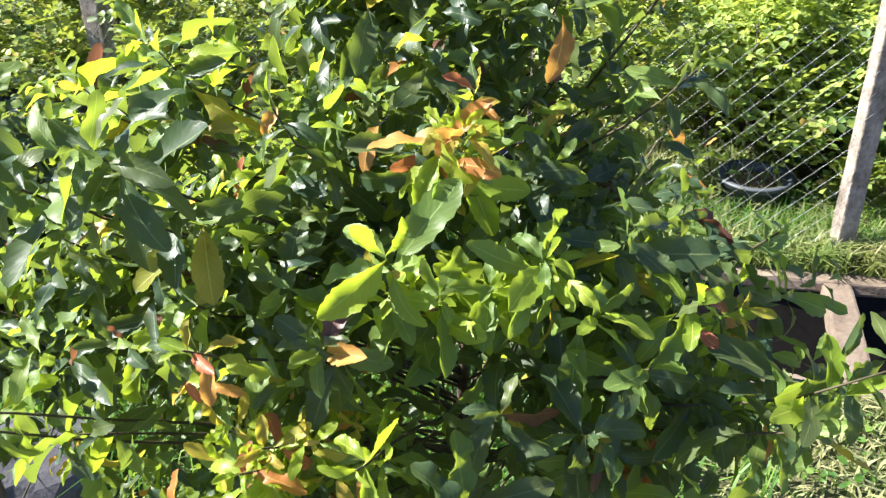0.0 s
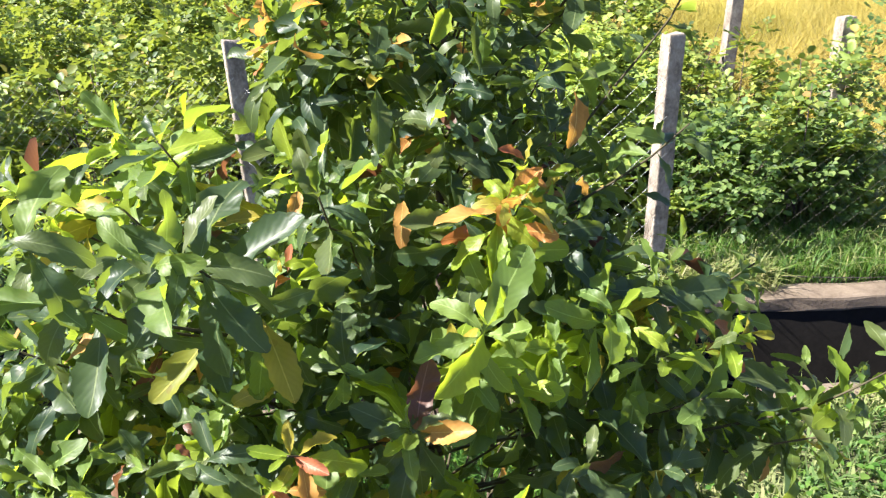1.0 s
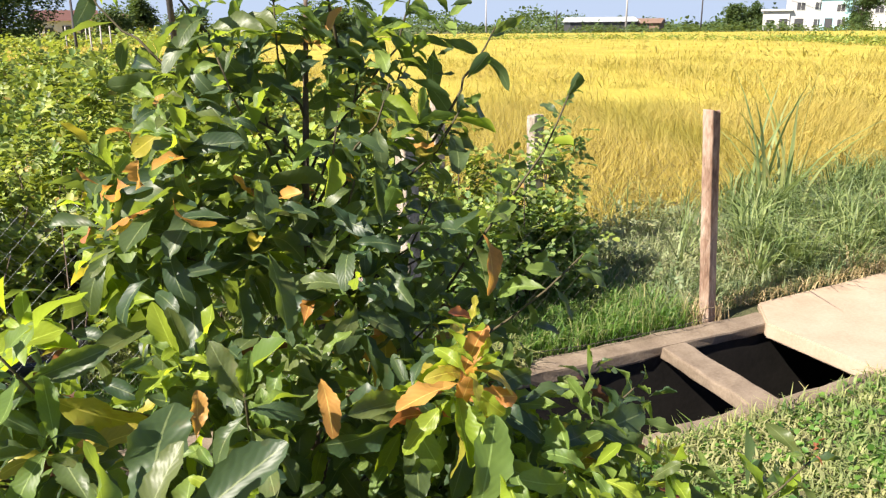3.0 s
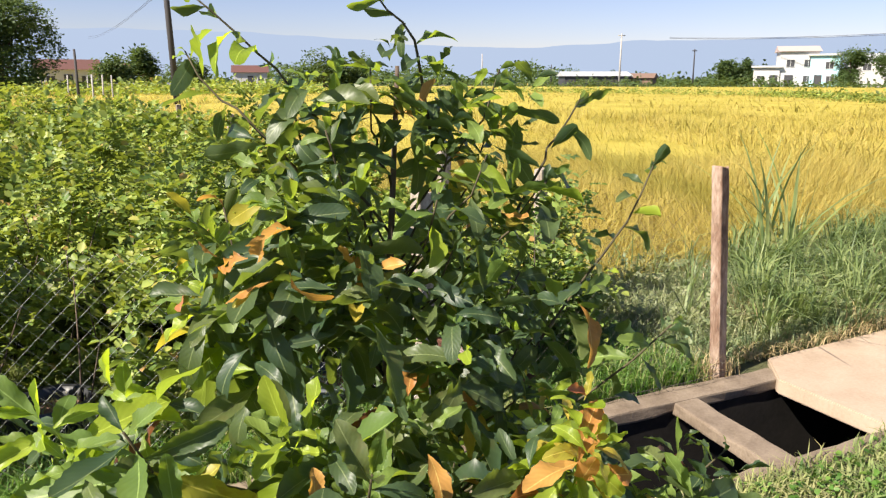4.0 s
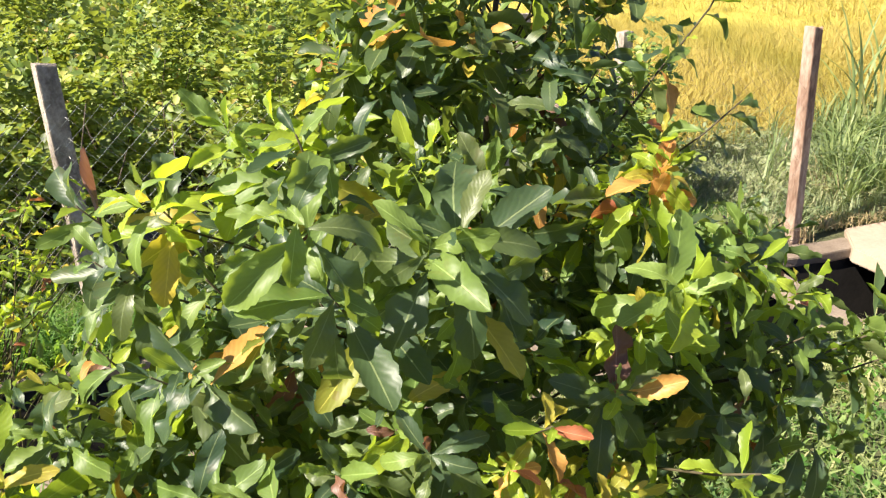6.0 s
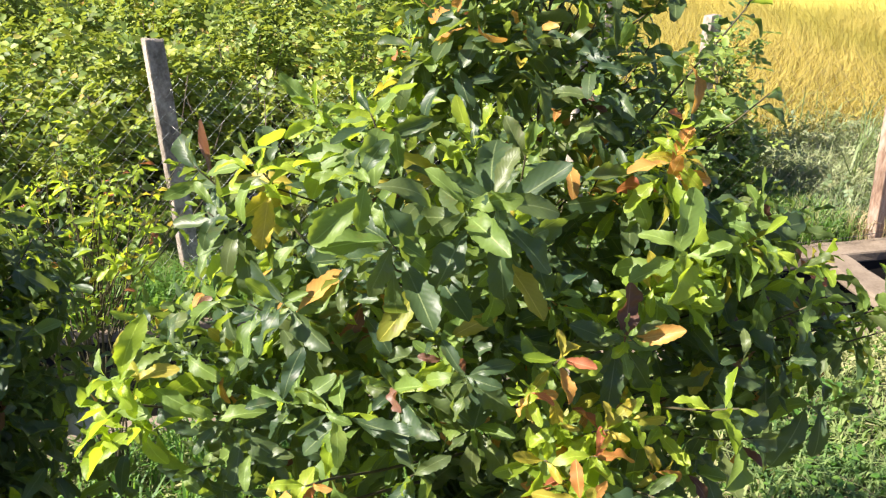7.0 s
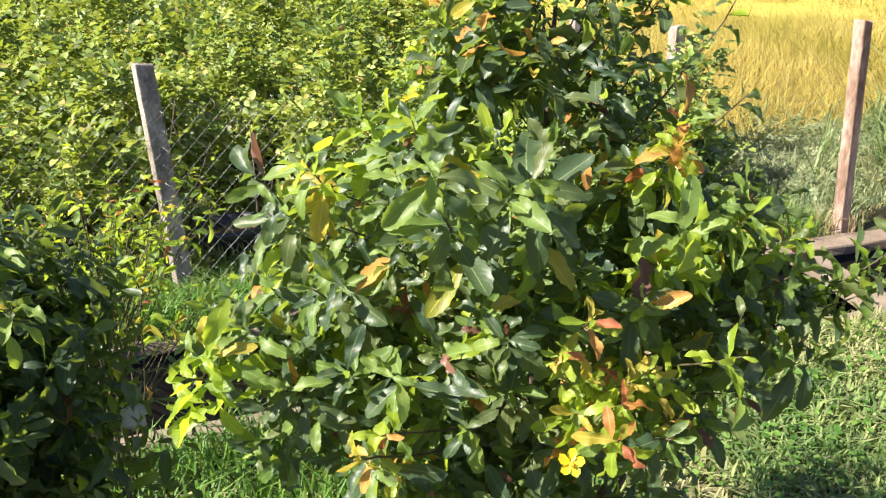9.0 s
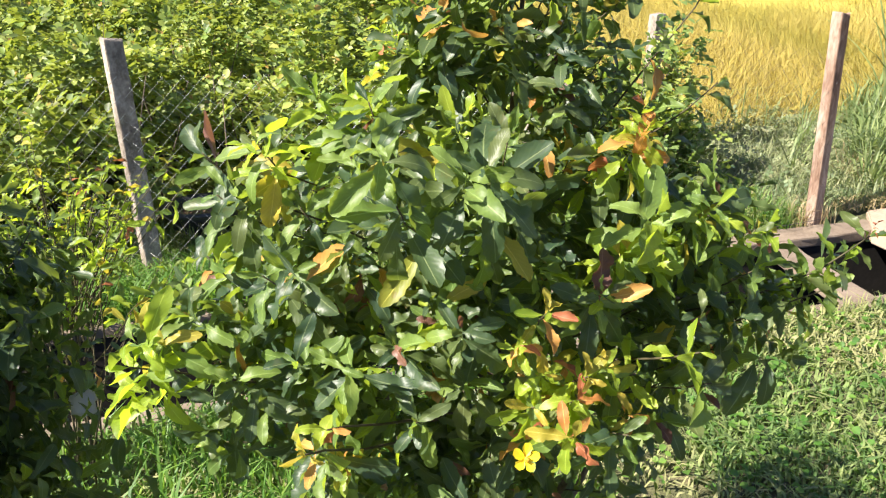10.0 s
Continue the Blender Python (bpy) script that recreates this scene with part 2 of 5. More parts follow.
def leaf_template(curl, fold, wave, seed, width=0.37, twist=0.0):
    rng = np.random.default_rng(seed)
    k = len(ROWS_V)
    tooth = 1 + 0.065 * np.where(np.arange(k) % 2 == 0, 1, -1) * (ROWS_V > 0.15)
    v = np.zeros((k, 3, 3))
    half = 0.5 * width * ROWS_W * tooth
    rips = [wave * 1.5 * np.sin(ROWS_V * rng.uniform(9, 16) + rng.uniform(0, 6)) for _ in range(3)]
    for j, s in enumerate((-1, 0, 1)):
        v[:, j, 0] = s * half
        v[:, j, 1] = ROWS_V
        v[:, j, 2] = fold * abs(s) * half + (rips[j] * 0.6 if s else 0) * ROWS_W
    # bend along the length
    a = curl * ROWS_V
    seg = np.diff(ROWS_V, prepend=0)
    yy, zz = np.cumsum(seg * np.cos(a)), -np.cumsum(seg * np.sin(a))
    for j in range(3):
        v[:, j, 2] = zz + v[:, j, 2] * np.cos(a)
        v[:, j, 1] = yy + v[:, j, 2] * 0
    ca, sa = np.cos(twist * ROWS_V), np.sin(twist * ROWS_V)
    for j in (0, 2):
        rel = v[:, j] - v[:, 1]
        v[:, j, 0], v[:, j, 2] = v[:, 1, 0] + rel[:, 0] * ca - rel[:, 2] * sa, v[:, 1, 2] + rel[:, 0] * sa + rel[:, 2] * ca
    uv = np.zeros((k, 3, 2))
    uv[:, :, 0] = np.array([0, 0.5, 1])
    uv[:, :, 1] = ROWS_V[:, None]
    f = []
    for i in range(k - 1):
        for j in range(2):
            a0, b0, c0, d0 = 3 * i + j, 3 * i + j + 1, 3 * i + j + 4, 3 * i + j + 3
            f += [(a0, b0, c0), (a0, c0, d0)]
    return v.reshape(-1, 3), np.array(f), uv.reshape(-1, 2)


SHAPES = [(0.35, 0.45, 0.03, 0.40, 0.2), (0.8, 0.35, 0.05, 0.36, -0.5), (1.35, 0.55, 0.04, 0.35, 0.4), (-0.35, 0.7, 0.03, 0.34, 0.6), (0.6, 0.95, 0.05, 0.42, -0.3),
          (1.05, 0.3, 0.07, 0.38, 0.9), (1.8, 0.5, 0.05, 0.34, -0.4), (0.2, 1.1, 0.04, 0.38, 0.3), (0.7, 0.4, 0.08, 0.44, -0.9), (-0.6, 0.5, 0.05, 0.32, -0.2), (1.2, 0.8, 0.06, 0.40, 0.6), (0.9, 0.6, 0.05, 0.37, -0.7)]
TEMPLATES = [leaf_template(c, fo, 1.5 * w, i, 0.85 * wd, tw) for i, (c, fo, w, wd, tw) in enumerate(SHAPES)]
LEAF_ORDER = ["mature", "pale", "lime", "yellow", "copper", "maroon", "red"]
LEAF_MESH = {}


def coarser(template):
    """The same leaf with half the rows, for the inside of a crown."""
    v, f, uv = template
    keep = [0, 2, 4, 6, 8, 10, 12, 14, 17]
    v, uv = v.reshape(-1, 3, 3)[keep].reshape(-1, 3), uv.reshape(-1, 3, 2)[keep].reshape(-1, 2)
    return v, f[f.max(axis=1) < len(v)], uv


COARSE = [coarser(t) for t in TEMPLATES]


def leaf_mesh(template, kind):
    if (template, kind) not in LEAF_MESH:
        v, f, uv = TEMPLATES[template]
        ob = bulk("leaf", v, f, [LEAF[kind]], None, uv, None, True)
        LEAF_MESH[template, kind] = ob.data
        bpy.data.objects.remove(ob)
    return LEAF_MESH[template, kind]


def leaf_axes(axis, phi, tilt):
    """Direction and upper side of a leaf that leaves a shoot at an angle."""
    u = axis.cross(Vector((0.2, 0.3, 1.0) if abs(axis.z) < 0.9 else (1, 0, 0))).normalized()
    w = axis.cross(u)
    r = math.cos(phi) * u + math.sin(phi) * w
    d = (math.cos(tilt) * axis + math.sin(tilt) * r).normalized()
    up = (axis - axis.dot(d) * d).normalized()
    return d, up


class Shrub:
    """Collects shoots with leaves and the wood that carries them."""

    def __init__(self, name, foot, label, seed):
        self.rng = random.Random(seed)
        self.root = thing(name, foot, label, "shrub")
        self.foot = Vector(foot)
        self.leaves, self.wood, self.single = [], [], 0

    def shoot(self, tip, axis, count, size, mix, length=0.05, spread=1.0, single=False):
        rng = self.rng
        tip, axis = Vector(tip), Vector(axis).normalized()
        phi = rng.uniform(0, 6.28)
        for i in range(count):
            s = i / max(1, count - 1)          # 0: oldest leaf, 1: youngest
            tilt = spread * radians(106 - 66 * s + rng.gauss(0, 15))
            d, up = leaf_axes(axis, phi + 2.39996 * i + rng.uniform(-0.3, 0.3), tilt)
            d.z -= 0.16 * (1 - s) + rng.uniform(0, 0.12)
            d.normalize()
            up = (up - up.dot(d) * d).normalized()
            spin = rng.gauss(0, 0.5)
            side = d.cross(up)
            up = (math.cos(spin) * up + math.sin(spin) * side).normalized()
            ln = 0.94 * size * (1.05 - 0.55 * s ** 2) * rng.uniform(0.55, 1.12)
            base = tip - axis * length * (1 - s)
            self.leaves.append((base, d, up, ln, rng.randrange(len(TEMPLATES)), mix(s, rng), single))

    def limb(self, points, r0, r1, twig=False):
        self.wood.append((points, r0, r1, twig))

    def finish(self, singles, bare):
        self.leaves = [lf for lf in self.leaves if not bare(lf[0])]
        self.wood = [w for w in self.wood if not (w[3] and bare(w[0][-1]))]
        inv = Matrix.Translation(-self.foot)
        rest = []
        for lf in self.leaves:
            base, d, up, ln, tm, kind, single = lf
            if single and self.single < singles:
                self.single += 1
                ob = new("leaf", leaf_mesh(tm, kind))
                side = d.cross(up)
                m = Matrix((side, d, up)).transposed().to_4x4()
                ob.parent = self.root
                ob.matrix_basis = inv @ Matrix.Translation(base) @ m @ Matrix.Diagonal((ln, ln, ln, 1))
            else:
                rest.append(lf)
        vs, fs, us, ms = [], [], [], []
        off = 0
        for base, d, up, ln, tm, kind, _ in rest:
            v, f, uv = (COARSE if base.y > 1.47 else TEMPLATES)[tm]
            side = d.cross(up)
            m = np.array((side, d, up))
            vs.append(ln * v @ m + np.array(base - self.foot))
            fs.append(f + off)
            us.append(uv)
            ms.append(np.full(len(f), LEAF_ORDER.index(kind)))
            off += len(v)
        crown = bulk("foliage", np.concatenate(vs), np.concatenate(fs), [LEAF[k] for k in LEAF_ORDER], np.concatenate(ms), np.concatenate(us), self.root, True)
        crown["kind"] = "stuff"
        for pts, r0, r1, twig in self.wood:
            bm = bmesh.new()
            add_tube(bm, [p - self.foot for p in pts], [r0 + (r1 - r0) * i / (len(pts) - 1) for i in range(len(pts))], 6 if twig else 8)
            part("twig" if twig else "branch", bm, M_TWIG if twig else M_BARK, self.root)


def bend(a, b, rise, rng, n=7):
    """A limb from a to b that first climbs."""
    a, b = Vector(a), Vector(b)
    mid = a.lerp(b, 0.5) + Vector((0, 0, rise)) + Vector((rng.uniform(-0.02, 0.02), rng.uniform(-0.02, 0.02), 0))
    out = []
    for i in range(n):
        t = i / (n - 1)
        p = (1 - t) ** 2 * a + 2 * t * (1 - t) * mid + t * t * b
        if 0 < i < n - 1:
            p += Vector([rng.uniform(-0.005, 0.005) for _ in range(3)])
        out.append(p)
    return out


# ---- ground, channel, slab ----
PIT_X0, PIT_X1, PIT_Y0, PIT_Y1, PIT_Z = -6.0, 6.2, 3.00, 3.70, -2.2


def skew(x):
    """The channel runs a little askew to the fence."""
    return 0.03 * (2.9 - x)


bm = bmesh.new()
xs = [-2500, -60, -12, PIT_X0, PIT_X1, 12, 60, 2500]
ys = [-2500, -60, -6, PIT_Y0, PIT_Y1, 12, 60, 2500]
grid = [[bm.verts.new((x, y + (skew(x) if x in (PIT_X0, PIT_X1) and y in (PIT_Y0, PIT_Y1) else 0), 0)) for x in xs] for y in ys]
for j in range(len(ys) - 1):
    for i in range(len(xs) - 1):
        if xs[i] == PIT_X0 and ys[j] == PIT_Y0:
            continue
        bm.faces.new((grid[j][i], grid[j][i + 1], grid[j + 1][i + 1], grid[j + 1][i]))
mg, n_, l_, p_, o_ = material("ground")
pos_ = world_coord(n_)
r1_ = ramp(n_, [(0.30, (0.05, 0.07, 0.02)), (0.5, (0.10, 0.11, 0.04)), (0.68, (0.20, 0.165, 0.09))])
l_.new(noise_node(n_, l_, 2.2, 8.0, 0.65, pos_), r1_.inputs[0])
fine_ = noise_node(n_, l_, 60.0, 4.0, 0.7, pos_)
l_.new(mix_rgb(n_, l_, math_node(n_, l_, 'MULTIPLY', fine_, 0.6), r1_.outputs[0], (0.06, 0.05, 0.025)), p_.inputs["Base Color"])
p_.inputs["Roughness"].default_value = 0.95
bump(n_, l_, fine_, p_, 0.8, 0.02)
ground = tagged(part("ground", bm, mg), "brown soil with short green and dry grass", "ground", kind="structure")

# extra depth and near-black faces stand in for the channel's shade
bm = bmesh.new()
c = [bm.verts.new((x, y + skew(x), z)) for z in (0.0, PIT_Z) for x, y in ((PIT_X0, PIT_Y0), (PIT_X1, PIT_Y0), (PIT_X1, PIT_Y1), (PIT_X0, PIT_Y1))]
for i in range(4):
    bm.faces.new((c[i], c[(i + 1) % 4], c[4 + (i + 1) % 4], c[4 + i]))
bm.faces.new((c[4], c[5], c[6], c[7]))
channel = tagged(part("channel", bm, M_PIT_SHADE), "deep dark concrete-walled irrigation channel sunk in the ground", "channel", kind="structure")


def kerb(name, x0, x1, y0, y1, z0, z1, seed, label):
    bm = box_bm((x1 - x0, y1 - y0, z1 - z0), 0.012, 0.013, max(2, int((x1 - x0) / 0.12)) if x1 - x0 > y1 - y0 else 8, seed)
    bmesh.ops.translate(bm, vec=((x0 + x1) / 2, (y0 + y1) / 2, z0), verts=bm.verts)
    for v in bm.verts:
        v.co.y += skew(v.co.x)
    return tagged(part(name, bm, M_CONCRETE), label, "kerb", kind="structure")


kerb("kerb_far", PIT_X0, 3.58, 3.685, 3.84, -0.045, 0.018, 1, "rough weathered concrete kerb along the channel")
kerb("kerb_near", PIT_X0, 3.56, 2.915, 3.012, -0.045, 0.012, 2, "rough weathered concrete kerb along the channel")
for x, w, sk in ((1.325, 0.115, -0.04), (2.775, 0.165, -0.045)):
    bm = box_bm((w, PIT_Y1 - PIT_Y0 + 0.01, 0.065), 0.012, 0.008, 8, int(10 * x))
    bmesh.ops.translate(bm, vec=(x, (PIT_Y0 + PIT_Y1) / 2, -0.057), verts=bm.verts)
    for v in bm.verts:
        v.co.y += skew(x)
        v.co.x += sk * 3.0 * ((PIT_Y0 + PIT_Y1) / 2 + skew(x) - v.co.y)
    tagged(part("cross_beam", bm, M_CONCRETE), "concrete cross beam spanning the open channel", "beam", "beams across the channel")
bm = bmesh.new()
top = [(3.42, 2.90), (6.4, 2.80), (6.4, 3.94), (3.66, 3.89), (3.44, 3.63)]
a = [bm.verts.new((x, y, 0.038)) for x, y in top]
b = [bm.verts.new((x, y, -0.05)) for x, y in top]
bm.faces.new(a)
bm.faces.new(list(reversed(b)))
for i in range(5):
    bm.faces.new((b[i], b[(i + 1) % 5], a[(i + 1) % 5], a[i]))
bmesh.ops.bevel(bm, geom=list(bm.edges), offset=0.008, segments=2, affect='EDGES')
tagged(part("slab", bm, M_SLAB), "pale cast concrete slab covering the end of the channel", "slab", kind="structure")


# ---- fence ----
def fence_post(x, y, h, w, mat, lean, label, seed, turn=0.0):
    e = thing("fence_post", (x, y, -0.02), label, "fence post", "concrete fence posts")
    bm = box_bm((w, w * 0.92, h + 0.02), 0.007, 0.0035, 16, seed)
    rng = random.Random(seed)
    for v in bm.verts:
        if v.co.z > h - 0.02 and v.co.x * (1 if seed % 2 else -1) > 0:
            v.co.z -= rng.uniform(0, 0.018)
        v.co.x += lean[0] * v.co.z
        v.co.y += lean[1] * v.co.z
    bmesh.ops.rotate(bm, verts=bm.verts, cent=(0, 0, 0), matrix=Matrix.Rotation(radians(turn), 3, 'Z'))
    part("shaft", bm, mat, e)
    return e


GREY_POST = "grey weathered square concrete fence post standing in grass"
fence_post(-0.435, 4.25, 1.165, 0.082, M_POST, (-0.03, 0.0), GREY_POST, 3, 19)
fence_post(1.41, 3.94, 1.175, 0.078, M_POST, (0.012, 0.03), GREY_POST, 4, 14)
fence_post(3.235, 3.87, 1.21, 0.070, M_POST_RED, (-0.033, 0.05), "reddish-brown streaked concrete corner fence post by the slab", 5, 10)
fence_post(3.055, 5.40, 1.05, 0.09, M_POST, (0.0, 0.02), "pale grey concrete fence post at the edge of the rice", 6, 8)
fence_post(2.90, 6.70, 1.08, 0.10, M_POST, (0.02, 0.0), "pale grey concrete fence post at the edge of the rice", 7, 5)
for i in range(3):
    fence_post(2.60 - 0.03 * i, 8.3 + 5.2 * i, 1.12, 0.10, M_POST, (0.01 * (i % 3), 0), "pale grey concrete fence post at the edge of the rice", 8 + i, 4 * i)


def wire_panel(a, b, h, seed, mat=M_WIRE, look_="galvanised"):
    """Chain-link wires, diamonds about 6 cm, between two posts."""
    a, b = Vector(a), Vector(b)
    ln = (b - a).length
    ux = (b - a) / ln
    nrm = ux.cross(Vector((0, 0, 1)))
    rng = random.Random(seed)
    e = thing("wire_fence", a, look_ + " chain-link wire mesh stretched between the posts", "wire fence", "chain-link panels")
    step = 0.062 * 1.4142
    bm = bmesh.new()

    def at(u, z):
        sag = 0.018 * math.sin(3.1 * u + seed) * math.sin(2.5 * z + 1) + 0.01 * math.sin(9 * u)
        return ux * u + Vector((0, 0, z + 0.02 + 0.01 * math.sin(4 * u))) + nrm * (0.078 + 0.5 * sag)

    for s in (1, -1):
        k = -h if s > 0 else 0.0
        while k < (ln if s > 0 else ln + h):
            pts = []
            for i in range(25):
                z = h * i / 24
                u = k + s * z
                if 0 <= u <= ln:
                    pts.append(at(u, z) + nrm * 0.002 * s)
            if len(pts) > 2:
                # one diagonal drawn thicker to stand in for its catching more light
                add_tube(bm, pts, [(0.0010 if s > 0 else 0.00045) if mat is M_WIRE else 0.0005] * len(pts), 3)
            k += step
    part("wire_mesh", bm, mat, e)
    for z in (0.04,):
        bm = bmesh.new()
        add_tube(bm, [at(ln * i / 20, z) for i in range(21)], [0.0018] * 21, 4)
        part("line_wire", bm, mat, e)


wire_panel((-2.36, 4.55, 0), (-0.435, 4.25, 0), 0.98, 1)
wire_panel((-0.435, 4.25, 0), (1.41, 3.94, 0), 0.98, 2)
wire_panel((1.41, 3.94, 0), (3.235, 3.87, 0), 0.96, 3, M_WIRE_OLD, "dull rusted")
wire_panel((3.235, 3.87, 0), (3.055, 5.40, 0), 0.94, 4, M_WIRE_OLD, "dull rusted")
wire_panel((3.055, 5.40, 0), (2.90, 6.70, 0), 0.92, 5, M_WIRE_OLD, "dull rusted")
fence_post(-2.36, 4.55, 1.16, 0.10, M_POST, (0.01, 0.0), GREY_POST, 31, 2)

# ---- the flowering shrub ----
def mix_green(s, rng):
    x = rng.random()
    return "pale" if x < 0.07 + 0.46 * s else "yellow" if x > 0.982 else "copper" if x > 0.970 else "maroon" if x > 0.950 else "lime" if x > 0.92 else "mature"


def mix_young(s, rng):
    return "yellow" if rng.random() < 0.03 else ("pale" if rng.random() < 0.18 + 0.5 * s else "mature")


def mix_lime(s, rng):
    x = rng.random()
    return "yellow" if x < 0.07 else "lime" if x < 0.50 + 0.35 * s else "pale"


def mix_copper(s, rng):
    x = rng.random()
    return ("red" if x < 0.09 else "copper" if x < 0.25 else "yellow" if x < 0.58 else "lime") if s > 0.35 else ("lime" if x < 0.45 else "pale" if x < 0.75 else "mature")


def mix_fresh(s, rng):
    x = rng.random()
    return "lime" if x < 0.12 else "pale" if x < 0.4 + 0.3 * s else "mature"


def mix_bright(s, rng):
    return "lime" if rng.random() < 0.35 + 0.35 * s else "pale"


# mostly mature leaves; also paints darker the shoots meant to be in shade
def mix_dark(s, rng):
    x = rng.random()
    return "pale" if x < 0.08 else "copper" if x > 0.985 else "lime" if x > 0.96 else "mature"


FOOT = (0.22, 1.62, 0.0)
shrub = Shrub("flowering_shrub", FOOT, "dense leafy shrub with glossy green, yellow and copper leaves", 11)
heart = Vector((0.20, 1.58, 1.02))
LIME = [(0.425, 1.377, 1.265), (0.289, 1.315, 1.266), (0.63, 1.393, 1.111), (0.25, 1.269, 1.288), (0.311, 1.279, 1.298), (0.347, 1.369, 1.269), (-0.30, 1.33, 1.175), (0.234, 1.246, 1.304), (0.36, 1.30, 1.31), (0.15, 1.19, 1.15), (0.23, 1.20, 1.17), (0.09, 1.42, 1.42), (-0.07, 1.454, 1.45), (-0.02, 1.51, 1.44), (-0.15, 1.40, 1.41)]
YOUNG = [(-0.005, 1.38, 1.389), (0.011, 1.308, 1.337), (-0.054, 1.423, 1.428), (-0.156, 1.348, 1.281), (0.044, 1.294, 1.291),
         (-0.04, 1.246, 1.37), (0.02, 1.20, 1.42), (-0.02, 1.40, 1.45), (0.0, 1.37, 1.40),
         (-0.12, 1.228, 1.12), (0.42, 1.27, 1.15), (0.55, 1.26, 1.20), (0.12, 1.42, 1.40),
         (0.24, 1.325, 1.40), (0.03, 1.29, 1.25)]
COPPER = [(0.531, 1.466, 1.185), (0.134, 1.158, 1.182), (0.451, 1.325, 1.095), (0.202, 1.227, 1.185), (0.266, 1.379, 1.358), (0.338, 1.437, 1.392), (0.096, 1.093, 1.19), (-0.148, 1.159, 1.182),
          (0.13, 1.20, 1.12), (0.15, 1.17, 1.20), (0.08, 1.19, 1.24), (0.285, 1.315, 1.415), (0.29, 1.33, 1.44), (0.52, 1.36, 1.25), (0.045, 1.60, 1.505), (0.06, 1.63, 1.47), (0.09, 1.29, 1.38), (0.13, 1.20, 1.16), (-0.10, 1.23, 1.10), (0.18, 1.18, 1.20), (0.22, 1.18, 1.13), (0.10, 1.19, 1.16)]
GREEN = [(0.387, 1.505, 1.332), (0.423, 1.512, 1.301),
         (0.234, 1.41, 1.46), (0.24, 1.49, 1.50), (0.19, 1.43, 1.42), (0.12, 1.33, 1.42), (0.14, 1.37, 1.37), (-0.18, 1.42, 1.36), (-0.05, 1.37, 1.40),
         (-0.08, 1.44, 1.10), (0.02, 1.275, 1.235), (0.44, 1.27, 1.24), (-0.11, 1.41, 1.215), (-0.05, 1.376, 1.16), (0.10, 1.33, 1.25), (0.19, 1.21, 1.27),
         (-0.06, 1.485, 1.005), (0.42, 1.33, 1.33), (0.31, 1.17, 1.16), (-0.14, 1.375, 1.29), (-0.19, 1.46, 1.34), (0.09, 1.29, 1.24), (0.19, 1.37, 1.24),
         (0.19, 1.25, 1.18), (0.40, 1.27, 1.15), (-0.14, 1.28, 1.21), (-0.10, 1.22, 1.23), (0.28, 1.23, 1.10), (0.05, 1.26, 1.16), (0.45, 1.31, 1.12), (0.22, 1.20, 1.06), (0.105, 1.47, 1.39), (-0.14, 1.44, 1.40), (-0.20, 1.50, 1.38), (0.25, 1.43, 1.35), (0.60, 1.30, 1.23), (0.58, 1.37, 1.13), (0.50, 1.25, 1.12)]
TOP = [(0.154, 1.55, 1.671), (0.187, 1.562, 1.685), (0.222, 1.574, 1.678), (0.262, 1.586, 1.669), (0.305, 1.598, 1.683), (0.316, 1.55, 1.659), (0.351, 1.562, 1.677), (0.4, 1.574, 1.669), (0.247, 1.586, 1.701), (0.318, 1.598, 1.641), (0.138, 1.55, 1.635), (0.376, 1.562, 1.622), (0.188, 1.574, 1.645), (0.351, 1.586, 1.612),
       (0.262, 1.56, 1.645), (0.294, 1.54, 1.62), (0.35, 1.55, 1.635), (0.329, 1.50, 1.57), (0.244, 1.48, 1.575), (0.224, 1.58, 1.645), (0.154, 1.60, 1.655), (0.107, 1.55, 1.605),
       (0.172, 1.56, 1.62), (0.16, 1.50, 1.585), (0.112, 1.50, 1.58), (0.383, 1.52, 1.575), (0.25, 1.66, 1.60), (0.20, 1.70, 1.55), (0.33, 1.62, 1.52), (0.07, 1.55, 1.54), (0.19, 1.53, 1.53), (0.30, 1.47, 1.50)]
stem = [Vector(p) for p in ((0.22, 1.62, 0.0), (0.235, 1.60, 0.35), (0.215, 1.59, 0.75), (0.235, 1.58, 1.1), (0.24, 1.59, 1.40), (0.26, 1.60, 1.68))]


def on_stem(z):
    z = max(0.05, min(1.66, z))
    for p, q in zip(stem, stem[1:]):
        if p.z <= z <= q.z:
            return p.lerp(q, (z - p.z) / (q.z - p.z))
    return stem[-1]


def carry(sh, tip, axis, rng, length, foot_at=None):
    """A branch from the stem to a shoot."""
    tip = Vector(tip)
    base = tip - Vector(axis).normalized() * length
    core = foot_at(base.z) if foot_at else stem[2]
    flat = math.hypot(base.x - core.x, base.y - core.y)
    a = foot_at(base.z - 0.55 * flat - 0.06) if foot_at else on_stem(base.z - 0.55 * flat - 0.06)
    pts = bend(a, base, 0.02, rng) + [tip]
    if rng.random() < 0.38:
        sh.limb(pts, 0.0014 + 0.0030 * flat, 0.0009, True)


